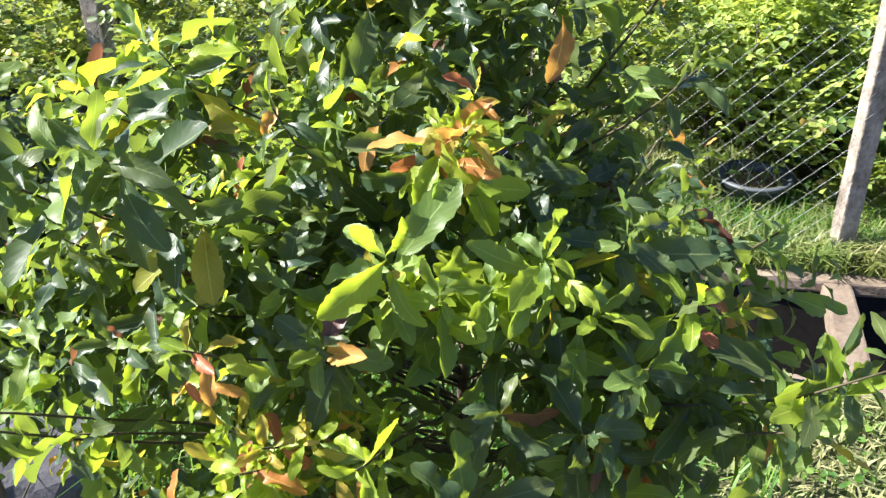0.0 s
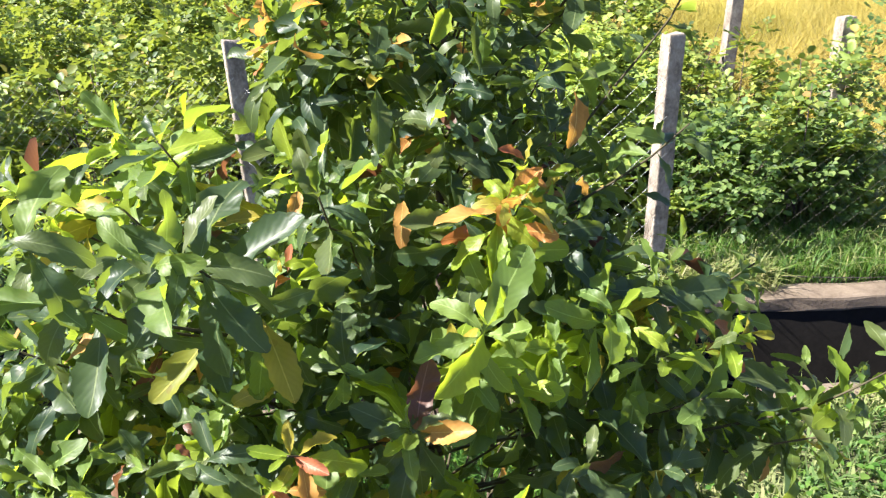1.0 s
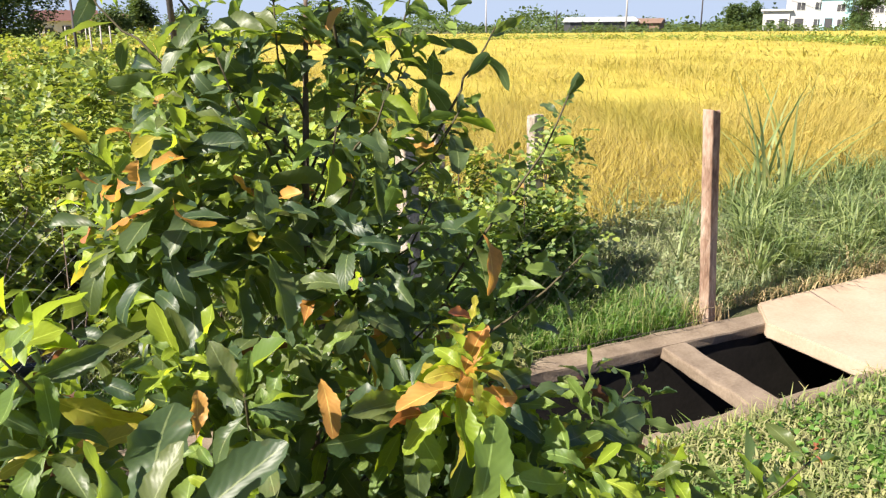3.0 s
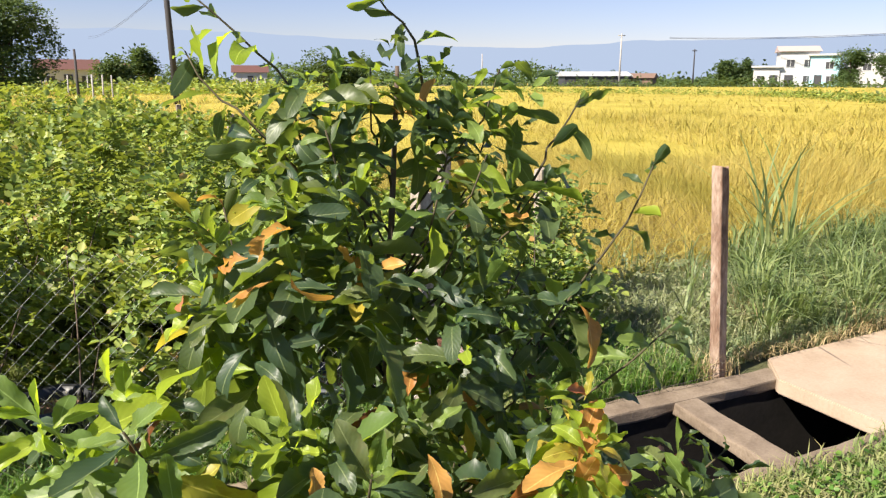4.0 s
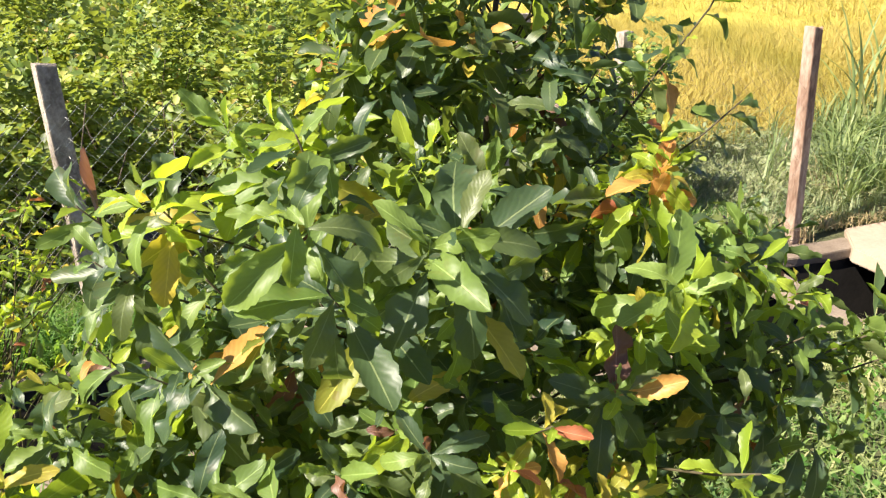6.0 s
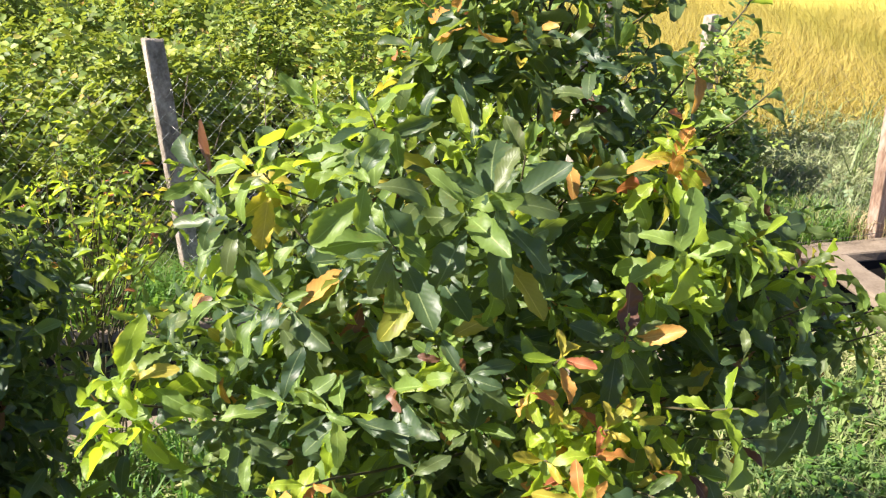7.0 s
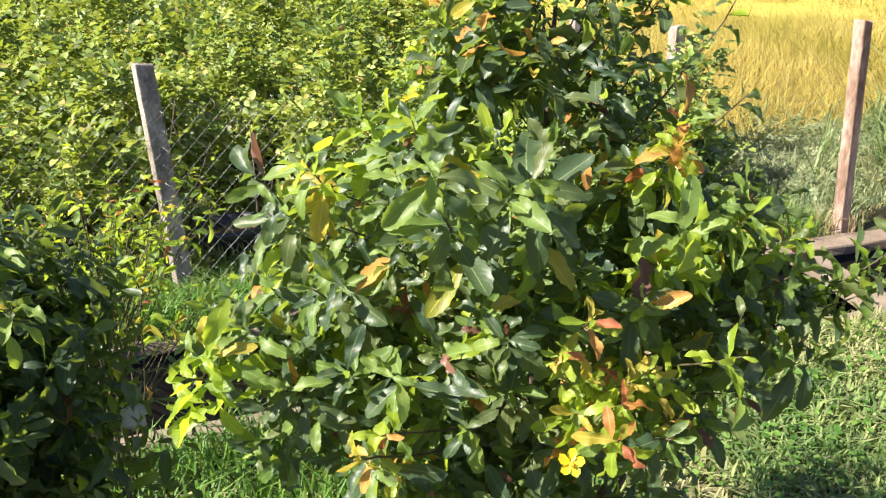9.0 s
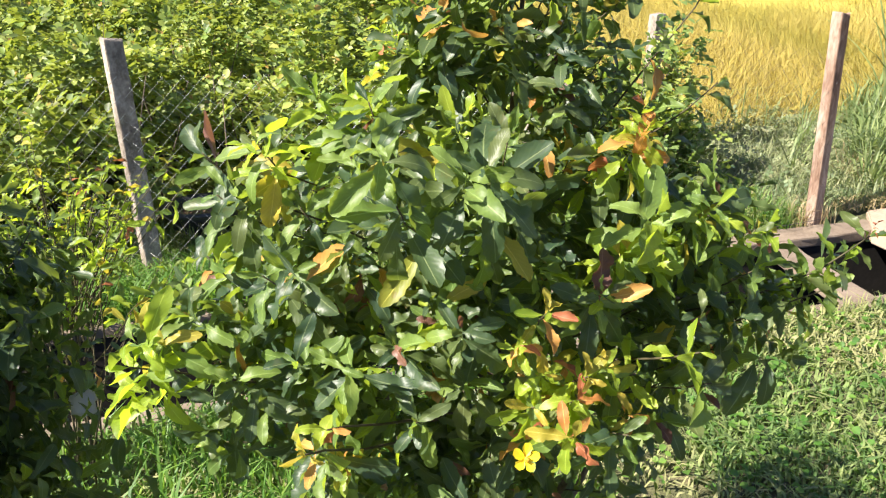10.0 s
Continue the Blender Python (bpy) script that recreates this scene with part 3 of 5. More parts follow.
rng = shrub.rng
for pts_, mix_, count_, size_ in ((LIME, mix_lime, 11, 0.078), (YOUNG, mix_young, 10, 0.084), (COPPER, mix_copper, 12, 0.056), (GREEN, mix_green, 10, 0.080)):
    for p in pts_:
        p = Vector(p)
        ax = (p - heart) * Vector((1.0, 1.0, 0.6)) + Vector((0, -0.10, 0.30))
        ax.normalize()
        n_leaf = count_ + rng.randrange(-1, 3)
        shrub.shoot(p, ax, n_leaf, size_ * rng.uniform(0.8, 1.12), mix_, 0.055, 1.0, True)
        carry(shrub, p, ax, rng, 0.05)
for p in TOP:
    p = Vector(p)
    ax = ((p - Vector((0.24, 1.60, 1.42))) + Vector((0, -0.03, 0.16))).normalized()
    shrub.shoot(p, ax, 8 + rng.randrange(4), 0.060, mix_green if rng.random() < 0.55 else mix_dark, 0.045, 1.0, False)
    if rng.random() < 0.45:
        carry(shrub, p, ax, rng, 0.05)


def radius_at(z):
    return float(np.interp(z, [0.62, 0.80, 0.95, 1.12, 1.28, 1.38, 1.48, 1.60, 1.70], [0.14, 0.34, 0.44, 0.47, 0.42, 0.31, 0.19, 0.13, 0.08]))


for i in range(340):
    z = rng.uniform(0.66, 1.56) if i < 290 else rng.uniform(1.38, 1.58)
    th, rr = rng.uniform(0, 6.283), radius_at(z) * math.sqrt(rng.uniform(0.25, 1.0))
    p = Vector((0.19 + (0.03 if z > 1.35 else 0) + 1.08 * rr * math.cos(th), 1.56 + (1.02 if math.sin(th) > 0 and z < 1.3 else 0.74) * rr * math.sin(th), z))
    if z > 1.32 and rng.random() < 0.4:
        continue
    if (z > 1.18 and p.x > 0.27 and p.y > 1.55) or (z > 1.34 and p.x > 0.33):
        continue
    ax = ((p - heart) + Vector((0, 0, 0.22))).normalized()
    shrub.shoot(p, ax, 8 + rng.randrange(4), 0.068, mix_dark if rng.random() < 0.45 else mix_green, 0.07, 1.0, False)
    if i % 6 == 0:
        carry(shrub, p, ax, rng, 0.06)


# outer layer of the crown, the low arm to one side, and the leafy head
for i in range(50):
    z = rng.uniform(0.80, 1.34)
    th, rr = rng.uniform(-2.75, -0.4), radius_at(z) * rng.uniform(0.86, 1.04)
    p = Vector((0.17 + 1.08 * rr * math.cos(th), 1.56 + 0.86 * rr * math.sin(th), z))
    ax = ((p - heart) + Vector((0, -0.08, 0.2))).normalized()
    shrub.shoot(p, ax, 9 + rng.randrange(4), 0.070, mix_green, 0.06, 1.0, False)
    if i % 2 == 0:
        carry(shrub, p, ax, rng, 0.05)
for i in range(34):
    d = Vector((rng.gauss(0, 1), rng.gauss(0, 1), rng.gauss(0, 1))).normalized() * rng.uniform(0.4, 1.0)
    p = Vector((-0.15 + 0.20 * d.x, 1.42 + 0.17 * d.y, 1.17 + 0.13 * d.z))
    ax = ((p - Vector((0.0, 1.55, 1.0))) + Vector((0, 0, 0.1))).normalized()
    shrub.shoot(p, ax, 9 + rng.randrange(3), 0.072, mix_young if rng.random() < 0.35 else mix_green, 0.06, 1.0, False)
    if i % 2 == 0:
        carry(shrub, p, ax, rng, 0.05)
for i in range(46):
    d = Vector((rng.gauss(0, 1), rng.gauss(0, 1), rng.gauss(0, 1))).normalized() * rng.uniform(0.3, 1.0)
    p = Vector((0.42 + 0.22 * d.x, 1.48 + 0.20 * d.y, 1.08 + 0.19 * d.z))
    ax = ((p - Vector((0.25, 1.55, 0.92))) + Vector((0, 0, 0.1))).normalized()
    # darker leaves paint the shade on this side of the crown
    shrub.shoot(p, ax, 9 + rng.randrange(3), 0.070, mix_dark if i % 3 else mix_green, 0.06, 1.0, False)
    if i % 2 == 0:
        carry(shrub, p, ax, rng, 0.05)
for i in range(20):
    d = Vector((rng.gauss(0, 1), rng.gauss(0, 1), rng.gauss(0, 1))).normalized() * rng.uniform(0.2, 1.0)
    p = Vector((0.39 + 0.13 * d.x, 1.42 + 0.13 * d.y, 1.27 + 0.11 * d.z))
    ax = ((p - Vector((0.25, 1.52, 1.05))) + Vector((0, 0, 0.08))).normalized()
    shrub.shoot(p, ax, 8 + rng.randrange(3), 0.070, mix_green if i % 3 == 0 else mix_dark, 0.05, 1.0, False)
    carry(shrub, p, ax, rng, 0.05)
for i in range(30):
    z = rng.uniform(1.44, 1.64)
    th, rr = rng.uniform(0, 6.283), float(np.interp(z, [1.46, 1.6, 1.68], [0.19, 0.17, 0.11])) * math.sqrt(rng.uniform(0.1, 1.0))
    p = Vector((0.25 + rr * math.cos(th), 1.58 + 0.7 * rr * math.sin(th), z))
    ax = ((p - Vector((0.25, 1.58, 1.42))) + Vector((0, 0, 0.05))).normalized()
    shrub.shoot(p, ax, 6 + rng.randrange(3), 0.056, mix_dark if rng.random() < 0.8 else mix_green, 0.05, 0.9, False)
    carry(shrub, p, ax, rng, 0.04)


# unseen back growth, added so the crown's shadow reaches further over the lawn
for i in range(60):
    d = Vector((rng.gauss(0, 1), rng.gauss(0, 1), rng.gauss(0, 1))).normalized() * rng.uniform(0.3, 1.0)
    p = Vector((0.40 + 0.26 * d.x, 1.92 + 0.22 * d.y, 1.06 + 0.20 * d.z))
    ax = ((p - Vector((0.22, 1.62, 0.9))) + Vector((0, 0, 0.1))).normalized()
    shrub.shoot(p, ax, 8, 0.066, mix_dark, 0.06, 1.0, False)
    if i % 4 == 0:
        carry(shrub, p, ax, rng, 0.05)


for i in range(46):
    d = Vector((rng.gauss(0, 1), rng.gauss(0, 1), rng.gauss(0, 1))).normalized() * rng.uniform(0.2, 1.0)
    p = Vector((0.12 + 0.24 * d.x, 1.42 + 0.10 * d.y, 1.24 + 0.13 * d.z))
    ax = ((p - Vector((0.2, 1.62, 1.0))) + Vector((0, -0.05, 0.1))).normalized()
    shrub.shoot(p, ax, 9, 0.070, mix_dark, 0.06, 1.0, False)


for i in range(34):
    d = Vector((rng.gauss(0, 1), rng.gauss(0, 1), rng.gauss(0, 1))).normalized() * rng.uniform(0.2, 1.0)
    p = Vector((0.06 + 0.26 * d.x, 1.37 + 0.09 * d.y, 0.98 + 0.13 * d.z))
    ax = ((p - Vector((0.2, 1.62, 0.9))) + Vector((0, -0.05, 0.05))).normalized()
    shrub.shoot(p, ax, 9, 0.070, mix_dark if i % 3 else mix_green, 0.06, 1.0, False)


# long bare shoots that stand out of the crown
def wand(sh, pts, mix, size, rng, gap=0.02, start=0.0, tipcount=3, thick=0.0017):
    pts = [Vector(p) for p in pts]
    line = [pts[0].lerp(pts[1], 0.5 * k) for k in range(2)]
    for k, (p, q) in enumerate(zip(pts[1:], pts[2:])):
        line += [p, p.lerp(q, 0.5) + Vector((rng.uniform(-0.004, 0.004), rng.uniform(-0.004, 0.004), rng.uniform(-0.003, 0.003)))]
    line.append(pts[-1])
    sh.limb(line, thick, 0.0008, True)
    total = sum((q - p).length for p, q in zip(pts, pts[1:]))
    run = 0.0
    for p, q in zip(pts, pts[1:]):
        k = max(1, int((q - p).length / gap))
        for i in range(k):
            run += (q - p).length / k
            if run > start * total:
                sh.shoot(p.lerp(q, (i + 0.5) / k), q - p, 1, size * (1.15 - 0.4 * run / total), mix, 0.0, 0.60, False)
    sh.shoot(pts[-1], pts[-1] - pts[-2], tipcount, 0.62 * size, mix, 0.008, 0.5, False)


MARKED = [((0.244, 1.216, 1.353), mix_bright, 9, 0.094), ((0.355, 1.262, 1.335), mix_bright, 13, 0.080), ((0.40, 1.25, 1.30), mix_bright, 9, 0.066), ((0.27, 1.29, 1.425), mix_copper, 11, 0.062), ((0.275, 1.31, 1.39), mix_copper, 9, 0.070),
          ((0.475, 1.30, 1.285), mix_copper, 10, 0.058), ((0.46, 1.31, 1.265), mix_green, 11, 0.074), ((0.041, 1.197, 1.427), mix_dark, 12, 0.084), ((-0.045, 1.20, 1.40), mix_young, 11, 0.086), ((-0.07, 1.17, 1.465), mix_young, 9, 0.066), ((0.07, 1.25, 1.36), mix_young, 10, 0.084),
          ((0.11, 1.19, 1.20), mix_copper, 13, 0.062), ((0.10, 1.17, 1.285), mix_copper, 9, 0.056), ((-0.125, 1.165, 1.20), mix_copper, 5, 0.060), ((-0.29, 1.30, 1.248), mix_lime, 12, 0.084), ((-0.30, 1.32, 1.21), mix_bright, 10, 0.076),
          ((0.55, 1.42, 1.08), mix_green, 10, 0.080), ((0.40, 1.23, 1.20), mix_green, 11, 0.072), ((0.245, 1.12, 1.24), mix_lime, 6, 0.062)]
for p, mix_, count_, size_ in MARKED:
    p = Vector(p)
    ax = ((p - heart) * Vector((1.0, 1.0, 0.5)) + Vector((0, -0.06, 0.26))).normalized()
    shrub.shoot(p, ax, count_, size_, mix_, 0.05, 1.0, True)
    carry(shrub, p, ax, rng, 0.05)
# low sprig towards the channel, with a reddish bud
for p, size_ in (((0.50, 1.325, 1.185), 0.078), ((0.545, 1.295, 1.205), 0.074), ((0.585, 1.275, 1.232), 0.066)):
    shrub.shoot(p, (0.55, -0.2, 0.75), 9, size_, mix_bright if size_ < 0.07 else mix_fresh, 0.045, 1.0, True)
wand(shrub, [(0.38, 1.42, 1.10), (0.47, 1.33, 1.16), (0.555, 1.285, 1.215), (0.612, 1.27, 1.262)], mix_young, 0.066, rng, 0.013, 0.3, 4, 0.0022)
shrub.shoot((0.62, 1.271, 1.278), (0.4, -0.1, 0.9), 4, 0.019, lambda s_, r: "red", 0.012, 0.45, True)
for i in range(11):
    p = Vector((0.372 + rng.gauss(0, 0.03), 1.48 + rng.gauss(0, 0.035), 1.32 + 0.021 * i))
    ax = ((p - Vector((0.24, 1.55, 1.28))) + Vector((0, -0.03, 0.05))).normalized()
    shrub.shoot(p, ax, 8, 0.062, mix_green if i % 2 else mix_young, 0.05, 1.0, False)
    carry(shrub, p, ax, rng, 0.05)


for i in range(12):
    p = Vector((0.425 + rng.gauss(0, 0.025), 1.49 + rng.gauss(0, 0.04), 1.22 + 0.02 * i))
    ax = ((p - Vector((0.25, 1.55, 1.2))) + Vector((0, -0.03, 0.05))).normalized()
    shrub.shoot(p, ax, 8, 0.062, mix_dark if i % 3 else mix_young, 0.05, 1.0, False)
    carry(shrub, p, ax, rng, 0.05)


wand(shrub, [(0.22, 1.59, 1.58), (0.165, 1.60, 1.648), (0.148, 1.62, 1.677), (0.121, 1.64, 1.706), (0.077, 1.65, 1.746)], mix_fresh, 0.070, rng, 0.014, 0.3, 3)
wand(shrub, [(0.18, 1.59, 1.56), (0.117, 1.60, 1.63), (0.097, 1.62, 1.649), (0.072, 1.64, 1.692)], mix_fresh, 0.070, rng, 0.015, 0.3, 3)
wand(shrub, [(0.285, 1.58, 1.62), (0.272, 1.58, 1.69), (0.257, 1.58, 1.719), (0.232, 1.58, 1.741)], mix_fresh, 0.062, rng, 0.016, 0.4, 4)
wand(shrub, [(0.36, 1.55, 1.53), (0.399, 1.55, 1.589), (0.411, 1.55, 1.61), (0.432, 1.54, 1.649)], mix_dark, 0.062, rng, 0.016, 0.3, 2)
wand(shrub, [(0.37, 1.53, 1.39), (0.42, 1.514, 1.465), (0.462, 1.495, 1.53), (0.486, 1.488, 1.587)], mix_fresh, 0.052, rng, 0.015, 0.1, 4, 0.0016)
shrub.shoot((0.055, 1.45, 1.545), (-0.9, 0.1, 0.1), 4, 0.044, lambda s_, r: "copper", 0.03, 0.62, True)
shrub.shoot((0.075, 1.44, 1.52), (-0.7, 0.0, -0.3), 3, 0.042, lambda s_, r: "copper" if r.random() < 0.6 else "yellow", 0.03, 0.6, True)
shrub.limb([p.copy() for p in stem], 0.014, 0.002)
for k in range(6):
    a = on_stem(0.12 + 0.06 * k)
    th = 1.05 * k
    shrub.limb(bend(a, heart + Vector((0.26 * math.cos(th), 0.2 * math.sin(th), 0.03 * k - 0.2)), -0.05, rng), 0.011, 0.004)


def open_under(p):
    """No foliage under the low arm, under the skirt on the channel side, and in the notch beside the neighbour."""
    if p.x < -0.13 and p.z < 1.08 - 0.7 * (p.y - 1.3) - 0.25 * max(0.0, p.x + 0.22):
        return True
    if p.x > 0.34 and p.z < 0.93 + 0.55 * (p.x - 0.34) - 0.6 * (p.y - 1.4):
        return True
    return p.x < -0.25 and p.z > 1.31 - 0.4 * (p.y - 1.3)


shrub.leaves.sort(key=lambda lf: lf[0].y)
shrub.finish(300, open_under)

# yellow five-petalled flower on the shrub
mf = plain_material("petal", (0.80, 0.62, 0.02), 0.5, 0.0, 200, 0.1)
flower = thing("flower", (0.090, 1.185, 1.100), "small bright yellow five-petalled flower on the shrub", "flower")
for k in range(5):
    bm = bmesh.new()
    th = 1.2566 * k
    c0 = bm.verts.new((0, 0, 0))
    ring = []
    for t, r in ((-0.66, 0.006), (-0.50, 0.0128), (-0.2, 0.0166), (0.2, 0.0160), (0.50, 0.0122), (0.62, 0.006)):
        ring.append(bm.verts.new((r * math.cos(th + t), r * math.sin(th + t) * 0.55 - 0.004, r * math.sin(th + t) * 0.8 + 0.2 * r)))
    for u, w in zip(ring, ring[1:]):
        bm.faces.new((c0, u, w))
    part("petal", bm, mf, flower)
bm = bmesh.new()
bmesh.ops.create_icosphere(bm, subdivisions=1, radius=0.0035)
bmesh.ops.translate(bm, vec=(0, -0.006, 0.002), verts=bm.verts)
part("stamen", bm, plain_material("stamen", (0.55, 0.30, 0.02)), flower)

# ---- second shrub ----
FOOT2 = (-0.78, 1.72, 0.0)
bush = Shrub("neighbour_shrub", FOOT2, "dark shaded leafy shrub of the same kind beside the first", 23)
heart2 = Vector((-0.76, 1.66, 0.95))
rng2 = bush.rng


def on_foot2(z):
    return Vector((-0.78, 1.71, max(0.1, min(1.2, z))))


LIT2 = [(-0.46, 1.37, 1.30), (-0.53, 1.62, 1.20), (-0.55, 1.36, 1.43), (-0.52, 1.38, 1.47), (-0.58, 1.45, 1.50), (-0.60, 1.40, 1.26)]
for p in LIT2:
    p = Vector(p)
    ax = ((p - heart2) + Vector((0.05, -0.1, 0.3))).normalized()
    bush.shoot(p, ax, 10, 0.08, mix_young, 0.05, 1.0, True)
    carry(bush, p, ax, rng2, 0.05, on_foot2)
for i in range(360):
    z = rng2.uniform(0.22, 1.36)
    r_ = float(np.interp(z, [0.22, 0.5, 0.9, 1.15, 1.36], [0.34, 0.46, 0.48, 0.42, 0.20])) * math.sqrt(rng2.uniform(0.25, 1))
    th = rng2.uniform(0, 6.283)
    p = Vector((-0.78 + 1.0 * r_ * math.cos(th), 1.76 + 0.85 * r_ * math.sin(th), z))
    ax = ((p - heart2) + Vector((0, 0, 0.2))).normalized()
    bush.shoot(p, ax, 9, 0.078, mix_dark if rng2.random() < 0.7 else mix_green, 0.07, 1.0, i < 6)
    if i % 5 == 0:
        carry(bush, p, ax, rng2, 0.06, on_foot2)
# denser top, added so this shrub casts more shade on the flowering one
for i in range(60):
    d = Vector((rng2.gauss(0, 1), rng2.gauss(0, 1), rng2.gauss(0, 1))).normalized() * rng2.uniform(0.3, 1.0)
    p = Vector((-0.92 + 0.30 * d.x, 1.72 + 0.34 * d.y, 1.30 + 0.16 * d.z))
    ax = ((p - heart2) + Vector((0, 0, 0.2))).normalized()
    bush.shoot(p, ax, 9, 0.078, mix_green, 0.06, 1.0, False)
    if i % 4 == 0:
        carry(bush, p, ax, rng2, 0.06, on_foot2)
for i in range(105):
    d = Vector((rng2.gauss(0, 1), rng2.gauss(0, 1), rng2.gauss(0, 1))).normalized() * rng2.uniform(0.3, 1.0)
    p = Vector((-0.53 + 0.18 * d.x, 1.72 + 0.24 * d.y, 1.00 + 0.27 * d.z))
    ax = ((p - heart2) + Vector((0, 0, 0.15))).normalized()
    bush.shoot(p, ax, 10, 0.074, mix_dark, 0.07, 1.0, False)
    if i % 4 == 0:
        carry(bush, p, ax, rng2, 0.06, on_foot2)
for i in range(70):
    d = Vector((rng2.gauss(0, 1), rng2.gauss(0, 1), rng2.gauss(0, 1))).normalized() * rng2.uniform(0.3, 1.0)
    p = Vector((-0.70 + 0.20 * d.x, 1.52 + 0.20 * d.y, 1.04 + 0.28 * d.z))
    ax = ((p - heart2) + Vector((0, -0.05, 0.1))).normalized()
    bush.shoot(p, ax, 9, 0.076, mix_dark, 0.06, 1.0, False)
for i in range(44):
    d = Vector((rng2.gauss(0, 1), rng2.gauss(0, 1), rng2.gauss(0, 1))).normalized() * rng2.uniform(0.2, 1.0)
    p = Vector((-0.53 + 0.15 * d.x, 1.82 + 0.20 * d.y, 1.15 + 0.10 * d.z))
    ax = ((p - heart2) + Vector((0, -0.05, 0.15))).normalized()
    bush.shoot(p, ax, 9, 0.076, mix_green if i % 4 == 0 else mix_dark, 0.06, 1.0, False)
    if i % 3 == 0:
        carry(bush, p, ax, rng2, 0.06, on_foot2)
bush.limb([Vector((-0.78, 1.72, 0)), Vector((-0.77, 1.71, 0.5)), Vector((-0.79, 1.70, 1.2))], 0.016, 0.006)
bush.finish(110, lambda p: p.x > -0.345 or (p.z < 0.74 and p.x > -1.05 and p.y < 2.1))

# slender sunlit shrub between the second shrub and the fence
def mix_sunny(s, rng):
    x = rng.random()
    return "yellow" if x < 0.12 else "lime" if x < 0.62 else "pale" if x < 0.93 else "mature" if x < 0.985 else "red"


young = Shrub("young_shrub", (-0.62, 2.72, 0.0), "slender young shrub with small sunlit yellow-green leaves", 37)
rng3 = young.rng
for k in range(17):
    th, rr = rng3.uniform(0, 6.283), rng3.uniform(0.05, 0.36)
    top_at = Vector((-0.60 + 0.9 * rr * math.cos(th), 2.68 + 1.15 * rr * math.sin(th), rng3.uniform(0.86, 1.17)))
    foot_ = Vector((-0.62 + rng3.uniform(-0.05, 0.05), 2.72 + rng3.uniform(-0.05, 0.05), 0.0))
    mid_ = foot_.lerp(top_at, 0.5) + Vector((0.12 * (top_at.x + 0.62), 0.12 * (top_at.y - 2.72), 0.0))
    wand(young, [foot_, mid_, mid_.lerp(top_at, 0.5) + Vector((rng3.uniform(-0.02, 0.02), 0, 0.01)), top_at], mix_sunny, 0.052, rng3, 0.021, 0.34, 4, 0.0036)
for k in range(115):
    th, rr = rng3.uniform(0, 6.283), 0.40 * math.sqrt(rng3.random())
    p = Vector((-0.62 + rr * math.cos(th), 2.70 + 1.1 * rr * math.sin(th), rng3.uniform(0.35, 1.02)))
    young.shoot(p, (p - Vector((-0.62, 2.7, 0.4))), 7, 0.058, mix_sunny, 0.05, 1.0, k < 5)
    young.limb(bend((-0.62 + 0.3 * rr * math.cos(th), 2.72 + 0.3 * rr * math.sin(th), max(0.1, p.z - 0.3)), p, 0.0, rng3), 0.0022, 0.001, True)
for k in range(16):
    p = Vector((-0.52 + rng3.uniform(-0.13, 0.12), 2.62 + rng3.uniform(-0.15, 0.15), rng3.uniform(0.90, 1.10)))
    young.shoot(p, (p - Vector((-0.62, 2.7, 0.5))), 7, 0.054, mix_sunny, 0.05, 1.0, False)
    young.limb(bend((-0.58, 2.70, p.z - 0.35), p, 0.0, rng3), 0.0022, 0.001, True)
young.finish(30, lambda p: p.z < 0.62)

# ---- field hedge, bushes behind the fence ----
nrng = np.random.default_rng(5)
M_FIELD = leaf_material("field_leaf", [(0.0, (0.026, 0.062, 0.018)), (0.30, (0.082, 0.162, 0.036)), (0.60, (0.195, 0.298, 0.060)), (0.94, (0.40, 0.475, 0.11)), (1.0, (0.44, 0.23, 0.08))], (0.60, 0.70, 0.07), 0.28, 0.5, veins=False, wash_share=0.4, drift=(1.7, (0.24, 0.24, 0.05), 0.15))
M_BRIGHT = leaf_material("bright_bush_leaf", [(0.0, (0.11, 0.19, 0.05)), (0.5, (0.26, 0.36, 0.08)), (1.0, (0.46, 0.52, 0.13))], (0.70, 0.80, 0.10), 0.40, 0.6, veins=False)
M_BUSH = leaf_material("bush_leaf", [(0.0, (0.025, 0.060, 0.024)), (0.5, (0.075, 0.135, 0.045)), (1.0, (0.24, 0.32, 0.10))], (0.46, 0.64, 0.10), 0.36, 0.5, veins=False)
# dark tones stand in for the shade under the bushes
M_FIELD_SHADE = rough_material("field_floor", [(0.3, (0.02, 0.03, 0.01)), (0.7, (0.06, 0.07, 0.025))], 4, 40, 0.95, 0.6, 0.03)


def sprig_template(leaflets, width):
    v, f = [], []
    for k in range(leaflets):
        t = 0.25 + 0.7 * (k // 2) / max(1, (leaflets - 1) // 2)
        s = 0 if k == leaflets - 1 else (1 if k % 2 else -1)
        d = np.array([s * 0.86, 0.5, -0.05]) if s else np.array([0, 1.0, -0.1])
        o = np.array([0, t if s else 0.9, -0.12 * t * t])
        ln = 0.42 if s else 0.5
        q = np.array([-d[1], d[0], 0])
        base = len(v)
        lift = np.array([0, 0, 0.05])
        v += [o, o + ln * (0.34 * d + 0.80 * width * q) + lift, o + ln * (0.74 * d + 0.86 * width * q) + lift, o + ln * d - 1.2 * lift, o + ln * (0.74 * d - 0.86 * width * q) + lift, o + ln * (0.34 * d - 0.80 * width * q) + lift]
        f += [(base, base + 2, base + 1), (base, base + 3, base + 2), (base, base + 4, base + 3), (base, base + 5, base + 4)]
    return np.array(v), np.array(f)


SPRIG5, SPRIG3 = sprig_template(5, 0.42), sprig_template(3, 0.44)


